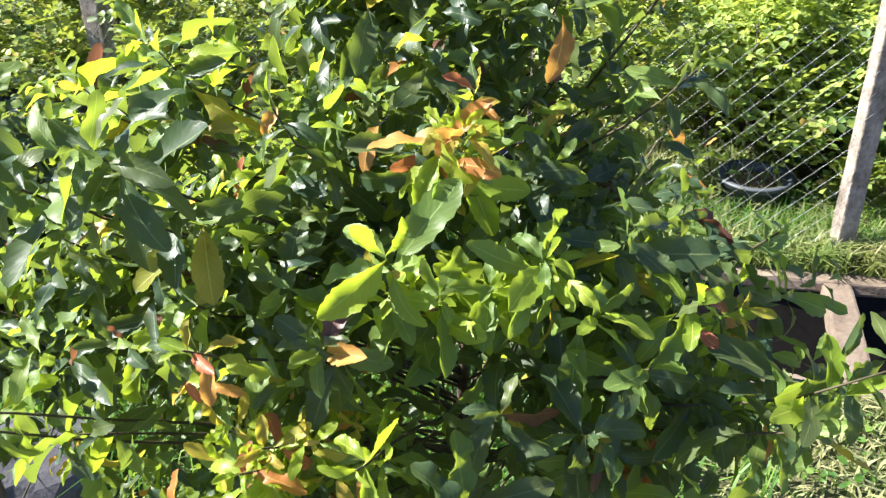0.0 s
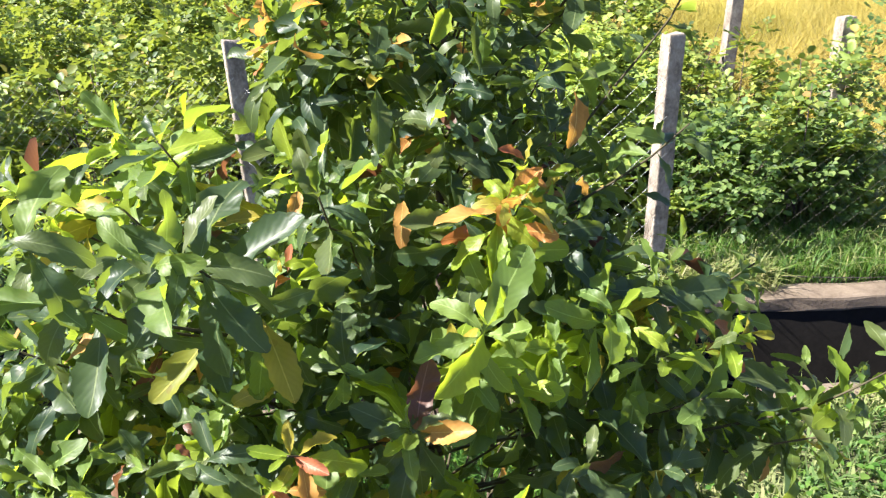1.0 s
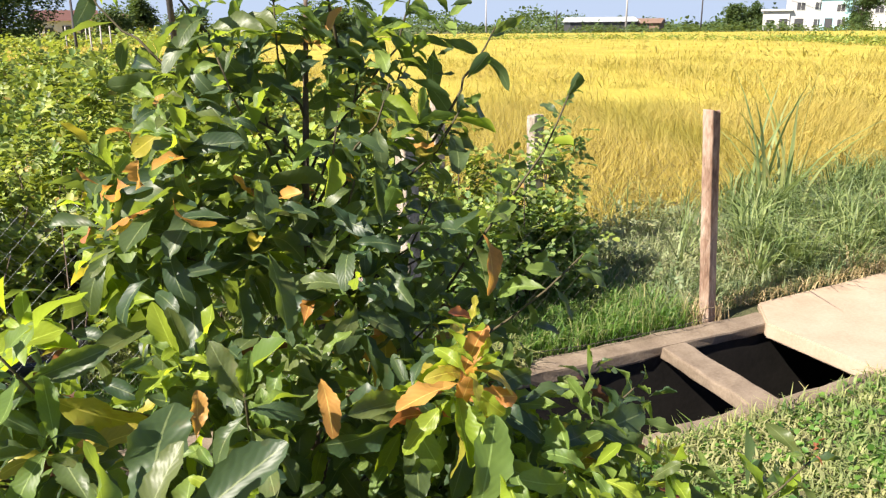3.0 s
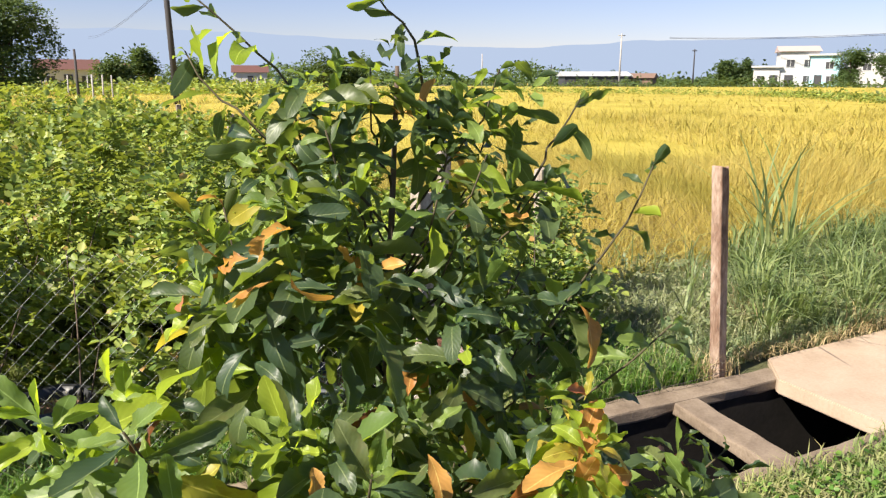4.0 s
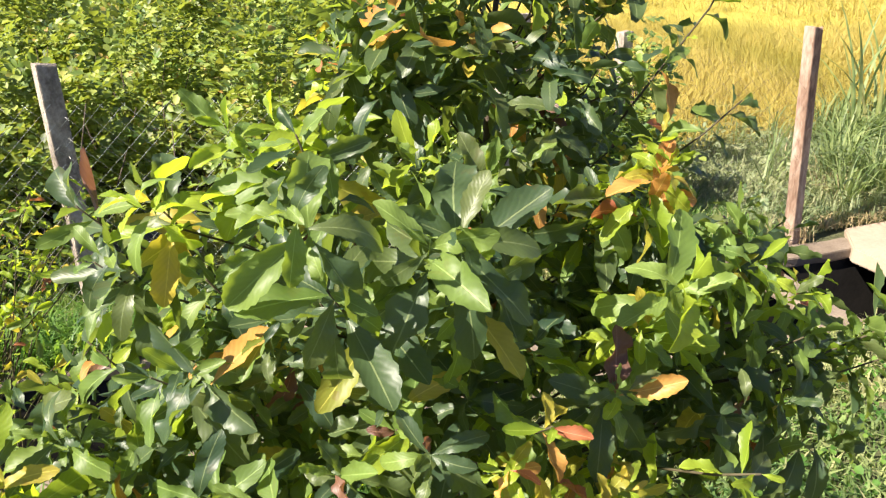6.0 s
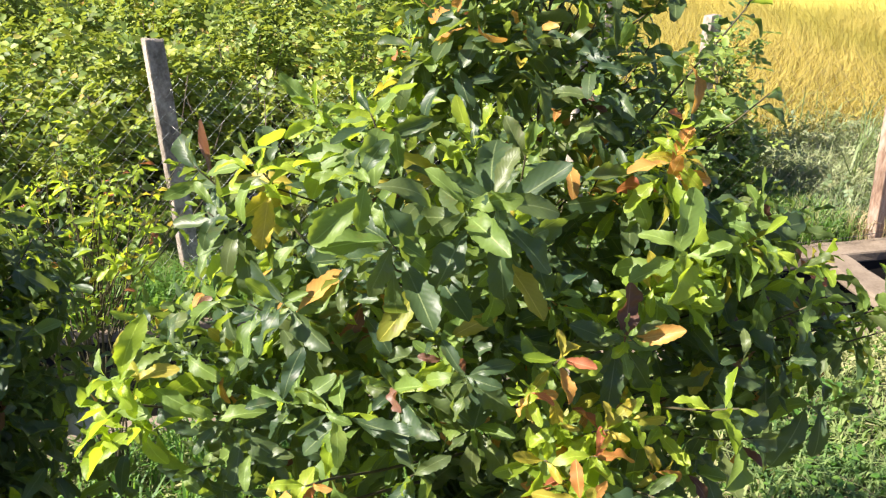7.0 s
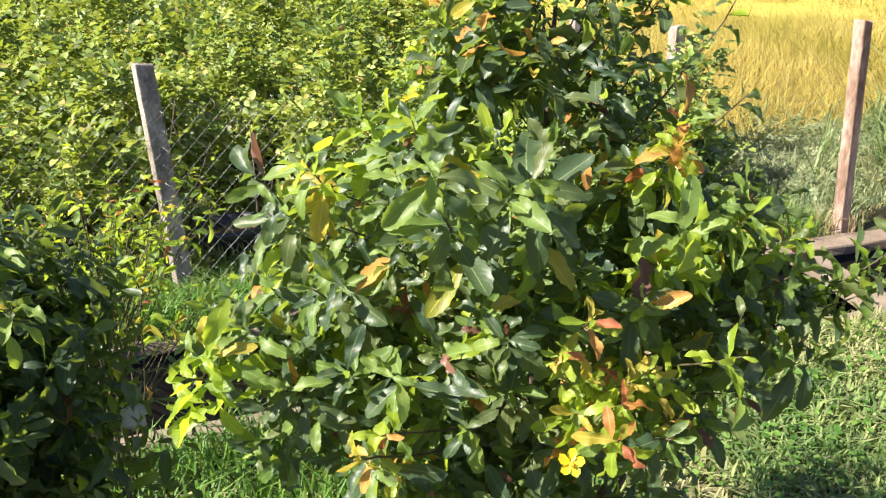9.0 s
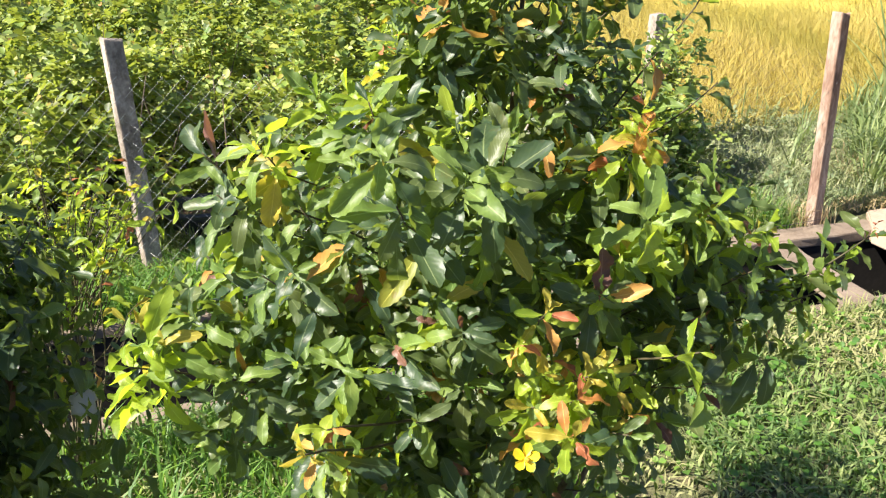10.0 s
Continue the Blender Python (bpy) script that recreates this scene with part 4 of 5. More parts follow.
def scatter(template, pos, size, tilt, rng, face=None, rise=0.0):
    """Copies of a template at pos, turned at random; face: a way that they lean to."""
    v, f = template
    n = len(pos)
    az = rng.uniform(0, 2 * np.pi, n)
    el = rng.normal(rise, tilt, n)
    d = np.stack([np.cos(az) * np.cos(el), np.sin(az) * np.cos(el), np.sin(el)], 1)
    up = np.stack([rng.normal(0, 0.35, n), rng.normal(0, 0.35, n), np.ones(n)], 1)
    if face is not None:
        up += face
    s = np.cross(d, up)
    s /= np.linalg.norm(s, axis=1)[:, None]
    u = np.cross(s, d)
    sz = size * rng.uniform(0.65, 1.35, n)
    m = np.stack([s, d, u], 1) * sz[:, None, None]
    vv = np.einsum('vk,nkj->nvj', v, m) + pos[:, None, :]
    ff = f[None] + (len(v) * np.arange(n))[:, None, None]
    return vv.reshape(-1, 3), ff.reshape(-1, 3)


def lumps(x, y, scale, seed):
    """A cheap smooth field of bumps between 0 and 1."""
    r = np.random.default_rng(seed)
    out = np.zeros_like(x)
    for k in range(7):
        a, ph = r.uniform(0, 6.28), r.uniform(0, 6.28)
        fr = scale * r.uniform(0.6, 1.7)
        out += np.sin(fr * (x * np.cos(a) + y * np.sin(a)) + ph)
    return 0.5 + 0.5 * np.tanh(out / 2.2)


def hedge_edge(y):
    return np.interp(y, [4.3, 5.4, 6.7, 10, 18, 22, 24, 60], [2.95, 2.85, 2.65, 2.25, 2.2, 1.6, -1.5, -4.0])


def hedge_zone(n, y0, y1, x0, low, rng):
    per = 26
    m = n // per + 1
    y = np.repeat(y0 + (y1 - y0) * rng.uniform(0, 1, m), per)[:n]
    x = x0(y) + (hedge_edge(y) - 0.1 - x0(y)) * np.repeat(rng.uniform(0, 1, m), per)[:n]
    rad = (0.085 + 0.005 * (y - 4)) * np.repeat(rng.uniform(0.7, 1.3, m), per)[:n]
    up_ = np.repeat(rng.normal(0, 0.14, m), per)[:n]
    d = rng.normal(0, 1, (n, 3))
    d /= np.linalg.norm(d, axis=1)[:, None]
    d *= rng.uniform(0.3, 1, n)[:, None] ** 0.5
    top_ = 0.42 + 0.56 * lumps(x, y, 6.0, 1) + 0.20 * lumps(x, y, 2.0, 2) - 0.34 * np.clip((5.9 - y) / 1.4, 0, 1) * np.clip((x - 0.1) / 0.8, 0, 1)
    x, y = x + rad * d[:, 0], y + rad * d[:, 1]
    depth = np.repeat(rng.uniform(0, 1, m) ** 1.9 * low, per)[:n]
    z = np.maximum(0.03, (top_ + up_) * (1 - depth) + 1.6 * rad * d[:, 2])
    keep = ~((x > -0.40) & (x < 0.12) & (y < 4.95)) & ~((x > 0.80) & (x < 1.3) & (y < 5.2)) & (y > 4.33)
    x, y, z = x[keep], y[keep], z[keep]
    return np.stack([x, y, z], 1)


vs, fs, off = [], [], 0
zones = ((22000, 4.3, 7.5, lambda y: -0.62 * y - 0.4, 0.80, 0.098, SPRIG5), (16000, 7.5, 13.0, lambda y: -0.6 * y - 0.6, 0.55, 0.150, SPRIG5),
         (13000, 13.0, 23.0, lambda y: -0.25 * y - 2.0, 0.45, 0.19, SPRIG3))
for n, y0, y1, x0, low, size, tmpl in zones:
    v, f = scatter(tmpl, hedge_zone(n, y0, y1, x0, low, nrng), size, 0.45, nrng, None, 0.45)
    vs.append(v)
    fs.append(f + off)
    off += len(v)
field = bulk("hedge_field", np.concatenate(vs), np.concatenate(fs), [M_FIELD])
tagged(field, "dense waist-high field of small-leaved green bushes", "crop field", kind="stuff")
# raised sheet, added to paint the dark gaps of shade between the bushes
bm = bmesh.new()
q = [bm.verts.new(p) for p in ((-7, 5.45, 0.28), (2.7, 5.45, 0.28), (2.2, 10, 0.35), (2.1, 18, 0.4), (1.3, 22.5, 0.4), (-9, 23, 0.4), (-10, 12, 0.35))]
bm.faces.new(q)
tagged(part("field_floor", bm, M_FIELD_SHADE), "dark shaded litter and stems under the field bushes", "undergrowth", kind="stuff")
bm = bmesh.new()
srng = random.Random(9)
for i in range(260):
    y = srng.uniform(4.5, 8)
    x = srng.uniform(-0.35 * y - 1, 2.6)
    a = Vector((x, y, 0))
    b = a + Vector((srng.uniform(-0.25, 0.25), srng.uniform(-0.2, 0.2), srng.uniform(0.5, 0.95)))
    add_tube(bm, [a, a.lerp(b, 0.5) + Vector((srng.uniform(-0.05, 0.05), 0, 0)), b], [0.006, 0.005, 0.002], 4)
tagged(part("field_stems", bm, M_BARK), "thin woody stems of the field bushes", "stems", kind="stuff")


def small_bush(name, x, y, h, r, n, size, seed, label, mat=M_FIELD):
    rg = np.random.default_rng(seed)
    e = thing(name, (x, y, 0), label, "bush")
    th, ph, rad = rg.uniform(0, 6.283, n), np.arccos(rg.uniform(-0.6, 1, n)), r * rg.uniform(0.45, 1, n) ** 0.6
    k = 1 + 0.35 * np.sin(3 * th + seed) * np.sin(4 * ph + seed)
    p = np.stack([rad * k * np.cos(th) * np.sin(ph), rad * k * np.sin(th) * np.sin(ph), 0.58 * h + 0.45 * h * k * np.cos(ph) * rad / r], 1)
    v, f = scatter(SPRIG5, p, size, 0.5, rg)
    c = bulk("foliage", v, f, [mat], parent=e)
    c["kind"] = "stuff"
    rr = random.Random(seed)
    for i in range(7):
        bm = bmesh.new()
        b = Vector(p[rr.randrange(n)]) * 0.9
        add_tube(bm, bend((0, 0, 0), b, 0.08, rr), [0.010 - 0.0012 * j for j in range(7)], 5)
        part("branch", bm, M_BARK, e)


small_bush("field_bush", 1.95, 4.55, 0.64, 0.38, 620, 0.088, 1, "leafy green bush pressed against the wire mesh", M_BUSH)
small_bush("field_bush", 2.50, 4.62, 0.64, 0.34, 640, 0.088, 2, "leafy green bush pressed against the wire mesh", M_BUSH)
small_bush("field_bush", 1.22, 5.0, 1.02, 0.50, 1900, 0.095, 3, "bright leafy bush growing behind the pot", M_BRIGHT)
small_bush("sapling", 3.10, 5.22, 1.20, 0.15, 64, 0.10, 4, "slender dark sapling beside a fence post", M_BUSH)


# ---- pots ----
def pot(x, y, r, h, mat, label, seed, tilt):
    e = thing("plant_pot", (x, y, 0), label, "plant pot")
    e.rotation_euler = (radians(tilt), 0, 0)
    prof = [(0.72 * r, 0), (0.95 * r, 0.82 * h), (1.08 * r, 0.84 * h), (1.1 * r, h), (0.96 * r, h), (0.93 * r, 0.8 * h), (0.9 * r, 0.7 * h)]
    bm = bmesh.new()
    rings = [[bm.verts.new((q * math.cos(k * 0.2618), q * math.sin(k * 0.2618), z)) for k in range(24)] for q, z in prof]
    for a, b in zip(rings, rings[1:]):
        for k in range(24):
            bm.faces.new((a[k], a[(k + 1) % 24], b[(k + 1) % 24], b[k])).smooth = True
    bm.faces.new(list(reversed(rings[0])))
    body_ = part("body", bm, mat, e)
    bm = bmesh.new()
    ring_ = [[bm.verts.new((q * r * math.cos(k * 0.2618), q * r * math.sin(k * 0.2618), z * h)) for k in range(24)] for q, z in ((1.10, 0.93), (1.15, 0.94), (1.16, 1.0), (1.10, 1.02), (1.0, 1.01))]
    for a, b in zip(ring_, ring_[1:]):
        for k in range(24):
            bm.faces.new((a[k], a[(k + 1) % 24], b[(k + 1) % 24], b[k])).smooth = True
    part("rim", bm, mat, body_)
    bm = bmesh.new()
    bmesh.ops.create_grid(bm, x_segments=10, y_segments=10, size=0.9 * r)
    for v in list(bm.verts):
        d = math.hypot(v.co.x, v.co.y)
        if d > 0.9 * r:
            v.co.x, v.co.y = v.co.x * 0.9 * r / d, v.co.y * 0.9 * r / d
        v.co.z = 0.74 * h + 0.02 * noise.noise(v.co * 30 + Vector((seed, 0, 0)))
    part("soil", bm, rough_material("potting_litter", [(0.3, (0.12, 0.06, 0.04)), (0.7, (0.32, 0.20, 0.13))], 20, 90, 0.95, 0.8, 0.01), e, "dry brown leaf litter")


M_POT = plain_material("black_plastic", (0.035, 0.037, 0.040), 0.45, 0.0, 40, 0.3)
M_POT_GREY = plain_material("grey_plastic", (0.09, 0.10, 0.11), 0.5, 0.0, 40, 0.3)
pot(1.12, 4.46, 0.155, 0.19, M_POT_GREY, "dark grey plastic plant pot filled with dry litter", 1, 4)
pot(-0.17, 4.62, 0.19, 0.24, M_POT, "black plastic plant pot standing in grass behind the mesh", 2, -3)


# ---- grass ----
def strip(x0, x1, y0, y1, rng, z=0.0, clump=0.0, avoid=True):
    def place(n):
        x, y = rng.uniform(x0, x1, n), rng.uniform(y0, y1, n)
        if clump:
            keep = rng.uniform(0, 1, n) < clump + (1 - clump) * lumps(x, y, 4.0, 17)
            x, y = x[keep], y[keep]
        if avoid:
            keep = ~((y > 2.90 + skew(x)) & (y < 3.86 + skew(x)) & (x < 3.58)) & ~((x > 3.36) & (x < 6.45) & (y > 2.80) & (y < 3.92))
            x, y = x[keep], y[keep]
        return np.stack([x, y, np.full(len(x), z)], 1)
    return place


G_LUSH = blade_material("grass_lush", [(0.0, (0.04, 0.11, 0.02)), (0.6, (0.08, 0.19, 0.03)), (1.0, (0.16, 0.25, 0.05))], (0.35, 0.60, 0.06))
G_DRY = blade_material("grass_mixed", [(0.0, (0.08, 0.15, 0.035)), (0.5, (0.16, 0.25, 0.06)), (0.85, (0.25, 0.31, 0.10)), (1.0, (0.42, 0.36, 0.18))], (0.50, 0.66, 0.13), drift=(1.3, (0.36, 0.29, 0.15), 0.35))
G_WEED = blade_material("weed_blade", [(0.0, (0.10, 0.165, 0.08)), (0.6, (0.19, 0.26, 0.13)), (0.92, (0.27, 0.33, 0.17)), (1.0, (0.40, 0.35, 0.20))], (0.46, 0.58, 0.18), drift=(0.9, (0.30, 0.29, 0.15), 0.4))
G_ARCH = blade_material("arching_blade", [(0.0, (0.075, 0.125, 0.045)), (0.5, (0.15, 0.215, 0.08)), (1.0, (0.28, 0.32, 0.13))], (0.47, 0.59, 0.15))
G_LAWN = blade_material("lawn_blade", [(0.0, (0.055, 0.115, 0.035)), (0.45, (0.12, 0.21, 0.06)), (0.90, (0.20, 0.28, 0.09)), (1.0, (0.36, 0.33, 0.16))], (0.44, 0.64, 0.12), rough=0.75, drift=(1.5, (0.44, 0.38, 0.20), 0.55))
G_RICE = blade_material("rice_blade", [(0.0, (0.36, 0.31, 0.070)), (0.3, (0.43, 0.355, 0.088)), (0.7, (0.47, 0.375, 0.105)), (1.0, (0.51, 0.41, 0.14))], (0.74, 0.60, 0.13), 0.36, 0.95, drift=(0.55, (0.24, 0.23, 0.04), 0.7))


def soft_edge(place, x0, x1, y0, rng):
    """Thins a strip out towards three of its edges."""
    def thinned(n):
        p = place(n)
        d = np.minimum(np.minimum(p[:, 0] - x0, x1 - p[:, 0]), 1.6 * (p[:, 1] - y0))
        return p[rng.uniform(0, 1, len(p)) < np.clip(d / 0.9, 0.04, 1)]
    return thinned


def lifted(p, z0, z1, rng):
    p[:, 2] += rng.uniform(z0, z1, len(p))
    return p


def grass(name, n, place, h, w, lean, mat, label, seed):
    v, f = blades(np.random.default_rng(seed), n, place, h, w, lean)
    return tagged(bulk(name, v, f, [mat]), label, "grass", kind="stuff")


g = np.random.default_rng(40)
grass("grass_strip", 26000, strip(-4, 3.15, 3.84, 4.75, g), 0.15, 0.007, 0.8, G_LUSH, "lush bright green grass between the kerb and the wire mesh", 41)
wv, wf = scatter(SPRIG3, lifted(strip(-1.5, 5.5, 1.0, 2.97, g, 0, 0.1)(5200), 0.015, 0.06, g), 0.055, 0.35, g, None, 0.2)
tagged(bulk("lawn_weeds", wv, wf, [G_LUSH]), "small broad-leaved weeds in the lawn", "weeds", kind="stuff")
grass("rough_lawn", 36000, strip(-9, 10, -6, 2.9, g, 0, 0.3), 0.08, 0.018, 1.1, G_LAWN, "thin rough grass behind and beside the path", 46)
grass("lawn", 125000, soft_edge(strip(-3.4, 6.2, 0.4, 2.99, g, 0, 0.12), -3.4, 6.2, 0.4, g), 0.072, 0.0100, 1.2, G_LAWN, "short creeping grass, green with dry straw patches", 42)
grass("fence_grass", 9000, strip(-0.6, 1.3, 4.4, 5.5, g), 0.24, 0.009, 0.8, G_DRY, "tall lit grass and weeds behind the mesh", 47)
grass("strip_straw", 7000, strip(-4, 3.15, 3.84, 4.6, g), 0.17, 0.006, 1.2, G_DRY, "loose straw-coloured blades in the green strip", 48)
G_STRAW = blade_material("straw", [(0.0, (0.30, 0.22, 0.11)), (1.0, (0.55, 0.44, 0.25))], (0.60, 0.48, 0.25))
grass("post_straw", 110, strip(3.10, 3.38, 3.82, 3.98, g, 0, 0, False), 0.17, 0.006, 0.8, G_STRAW, "dry straw tuft round the foot of the corner post", 49)
grass("slab_straw", 900, strip(3.5, 6.3, 3.89, 4.06, g, 0.03, 0, False), 0.09, 0.006, 2.0, G_STRAW, "dry straw along the back edge of the slab", 50)
grass("kerb_tufts", 1500, strip(0.4, 3.5, 2.82, 2.95, g, 0, 0.1, False), 0.10, 0.007, 1.0, G_DRY, "grass tufts leaning over the near kerb", 51)
grass("kerb_fringe", 2600, strip(0.55, 1.95, 3.80, 3.93, g, 0, 0.2, False), 0.17, 0.009, 1.1, G_DRY, "sunlit grass hanging over the far kerb", 52)


grass("bank_fringe", 3600, strip(-2.6, -0.04, 3.80, 4.05, g, 0, 0.5, False), 0.22, 0.009, 1.1, G_LUSH, "long green grass hanging over the far kerb", 55)


def tufts(n, x0, x1, y0, y1, per, rng):
    """Feet of blades gathered in n clumps."""
    cx, cy = rng.uniform(x0, x1, n), rng.uniform(y0, y1, n)
    x, y = np.repeat(cx, per) + rng.normal(0, 0.03, n * per), np.repeat(cy, per) + rng.normal(0, 0.03, n * per)
    keep = ~((x > 3.36) & (x < 6.45) & (y < 3.95)) & ((x - 0.15 > 1.06 * (y - 0.85)) | (rng.uniform(0, 1, len(x)) < 0.12))
    return lambda _: np.stack([x, y, np.zeros(len(x))], 1)[keep]


grass("arching_grass", 0, tufts(90, 3.75, 8.3, 4.12, 5.9, 46, g), 0.52, 0.013, 1.25, G_ARCH, "arching tufts of long green grass beside the rice", 53)
grass("dry_tufts", 0, tufts(40, 3.3, 8.3, 4.0, 5.9, 24, g), 0.30, 0.007, 1.3, G_STRAW, "dry straw-coloured tufts among the weeds", 54)
grass("weeds", 26000, strip(3.3, 8.5, 4.0, 5.9, g, 0, 0.3), 0.20, 0.010, 0.9, G_WEED, "knee-high tangled weeds beside the rice", 43)
grass("fence_weeds", 9000, strip(2.9, 4.4, 3.95, 5.6, g), 0.13, 0.008, 0.9, G_WEED, "green weeds round the corner post", 44)
wv, wf = scatter(SPRIG5, lifted(strip(3.15, 8.5, 4.1, 5.9, g, 0, 0.15)(2600), 0.03, 0.24, g), 0.065, 0.6, g)
tagged(bulk("broadleaf_weeds", wv, wf, [G_WEED]), "low broad-leaved weeds among the grass", "weeds", kind="stuff")
grass("verge_grass", 6500, strip(-2.5, 0.9, 2.1, 2.92, g, 0, 0.1), 0.24, 0.009, 0.8, G_LUSH, "long green grass in the shade of the shrubs", 45)

# ---- rice ----
def rice_edge(x):
    return np.interp(x, [2.9, 3.3, 4.5, 8, 20, 60], [5.6, 5.5, 5.7, 6.0, 6.4, 7.0])


def rice_place(r0, r1, rng, z):
    def place(n):
        a = np.radians(rng.uniform(-3, 66, n))
        r = np.sqrt(rng.uniform(r0 * r0, r1 * r1, n))
        x, y = r * np.sin(a), 0.9 + r * np.cos(a)
        keep = (y > rice_edge(x)) & (x > hedge_edge(y) + 0.35)
        x, y = x[keep], y[keep]
        return np.stack([x, y, np.full(len(x), z)], 1)
    return place


rr_ = np.random.default_rng(60)
parts_v, parts_f, off = [], [], 0
for n, r0, r1, h, w, lean in ((150000, 4.5, 12, 0.76, 0.0075, 0.6), (80000, 12, 28, 0.82, 0.020, 0.8), (56000, 28, 60, 0.82, 0.05, 1.2), (24000, 60, 120, 0.80, 0.12, 1.2)):
    v, f = blades(rr_, n, rice_place(r0, r1, rr_, 0.0), h, w, lean)
    lift = (0.20 * (lumps(v[:, 0], v[:, 1], 1.1, 3) - 0.6) + 0.12 * (lumps(v[:, 0], v[:, 1], 3.5, 4) - 0.5) - 0.30 * np.clip((rice_edge(v[:, 0]) + 1.6 - v[:, 1]) / 1.6, 0, 1)) * np.clip(v[:, 2] / 0.5, 0, 1)
    v[:, 2] += lift
    sway = np.clip(v[:, 2], 0, 1) ** 1.5
    lodged = np.clip(2.2 * (lumps(v[:, 0], v[:, 1], 0.9, 31) - 0.55), 0, 1)
    v[:, 0] += sway * (0.5 * (lumps(v[:, 0], v[:, 1], 1.8, 21) - 0.6) - 0.55 * lodged)
    v[:, 1] += sway * 0.4 * (lumps(v[:, 0], v[:, 1], 1.4, 22) - 0.6)
    v[:, 2] -= 0.28 * sway * lodged
    parts_v.append(v)
    parts_f.append(f + off)
    off += len(v)
tagged(bulk("rice_field", np.concatenate(parts_v), np.concatenate(parts_f), [G_RICE]), "ripe golden yellow rice field reaching to the houses", "rice field", kind="stuff")
m_under = rough_material("rice_under", [(0.3, (0.25, 0.21, 0.035)), (0.5, (0.39, 0.32, 0.055)), (0.7, (0.48, 0.39, 0.08))], 0.5, 9, 0.9, 0.8, 0.08)
bm = bmesh.new()
azs_, rs_ = np.linspace(-4, 68, 44), [5, 6, 7, 8.5, 10, 13, 17, 24, 34, 48, 60, 85, 120]
rows_ = []
for r in rs_:
    row = []
    for a in azs_:
        x, y = r * math.sin(radians(a)), 0.9 + r * math.cos(radians(a))
        row.append(bm.verts.new((x, y, float(np.interp(min(y - rice_edge(x), 2 * (x - hedge_edge(y) - 0.3)), [0, 1.2, 5, 20], [0.004, 0.30, 0.45, 0.56])))))
    rows_.append(row)
for a, b in zip(rows_, rows_[1:]):
    for k in range(len(azs_) - 1):
        q = (a[k], a[k + 1], b[k + 1], b[k])
        if max(v.co.z for v in q) > 0.01:
            bm.faces.new(q).smooth = True
bmesh.ops.delete(bm, geom=[v for v in bm.verts if not v.link_faces], context='VERTS')
tagged(part("rice_stalks", bm, m_under), "dense mass of yellow rice stalks under the ears", "rice field", kind="stuff")

# ---- distance ----
EYE0 = Vector((-0.05, 0.9, 0.0))


def out_there(az, dist, z=0.0):
    return Vector((EYE0.x + dist * math.sin(radians(az)), EYE0.y + dist * math.cos(radians(az)), z))


# blue haze and daylight painted as one flat glow, not a lamp
M_MOUNTAIN_GLOW = bpy.data.materials.new("hazy_mountain")
M_MOUNTAIN_GLOW.use_nodes = True
mt = M_MOUNTAIN_GLOW.node_tree
mt.nodes.remove(mt.nodes["Principled BSDF"])
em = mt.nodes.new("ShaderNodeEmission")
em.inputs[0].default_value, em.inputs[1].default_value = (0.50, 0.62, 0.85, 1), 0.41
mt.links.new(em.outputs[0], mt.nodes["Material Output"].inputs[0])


def ridge(name, dist, azs, els, seed, label):
    bm = bmesh.new()
    top_v, low_v = [], []
    for i in range(241):
        az = -60 + 190 * i / 240
        el = float(np.interp(az, azs, els)) + 0.16 * noise.noise(Vector((az * 0.35, seed, 0))) + 0.05 * noise.noise(Vector((az * 1.7, seed, 3)))
        top_v.append(bm.verts.new(out_there(az, dist, 1.65 + dist * math.tan(radians(max(0.2, el))))))
        low_v.append(bm.verts.new(out_there(az, dist * 0.97, -5)))
    for i in range(240):
        bm.faces.new((low_v[i], low_v[i + 1], top_v[i + 1], top_v[i]))
    return tagged(part(name, bm, M_MOUNTAIN_GLOW), label, "mountains", kind="structure")


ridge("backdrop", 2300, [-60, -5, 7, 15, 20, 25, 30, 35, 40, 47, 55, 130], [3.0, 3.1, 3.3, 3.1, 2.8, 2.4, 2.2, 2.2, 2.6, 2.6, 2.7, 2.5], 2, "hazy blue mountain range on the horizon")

M_TREE = leaf_material("tree_leaf", [(0.0, (0.025, 0.055, 0.02)), (0.6, (0.05, 0.09, 0.03)), (1.0, (0.09, 0.13, 0.04))], (0.25, 0.35, 0.06), 0.25, 0.6, veins=False)
M_WHITE = plain_material("white_render", (0.52, 0.51, 0.49), 0.8, 0.0, 2.0, 0.15)
M_PINK = plain_material("faded_pink_tile", (0.46, 0.36, 0.33), 0.8, 0.0, 2.0, 0.2)
M_CYAN = plain_material("pale_blue_render", (0.42, 0.68, 0.74), 0.8, 0.0, 2.0, 0.15)
M_TILE = plain_material("red_roof_tile", (0.13, 0.055, 0.045), 0.8, 0.0, 3.0, 0.3)
M_TIN = plain_material("grey_roof_sheet", (0.55, 0.56, 0.56), 0.5, 0.2, 2.0, 0.25)
M_DARK = plain_material("dark_opening", (0.05, 0.05, 0.055), 0.6, 0.0, 2.0, 0.2)
M_BROWN = plain_material("brown_brick", (0.22, 0.14, 0.10), 0.85, 0.0, 2.0, 0.3)
M_POLE = plain_material("dark_pole", (0.045, 0.042, 0.045), 0.8, 0.0, 6.0, 0.3)
M_POLE2 = plain_material("pale_pole", (0.40, 0.38, 0.36), 0.8, 0.0, 6.0, 0.3)
M_TARP = plain_material("violet_tarpaulin", (0.20, 0.17, 0.42), 0.6, 0.0, 3.0, 0.2)


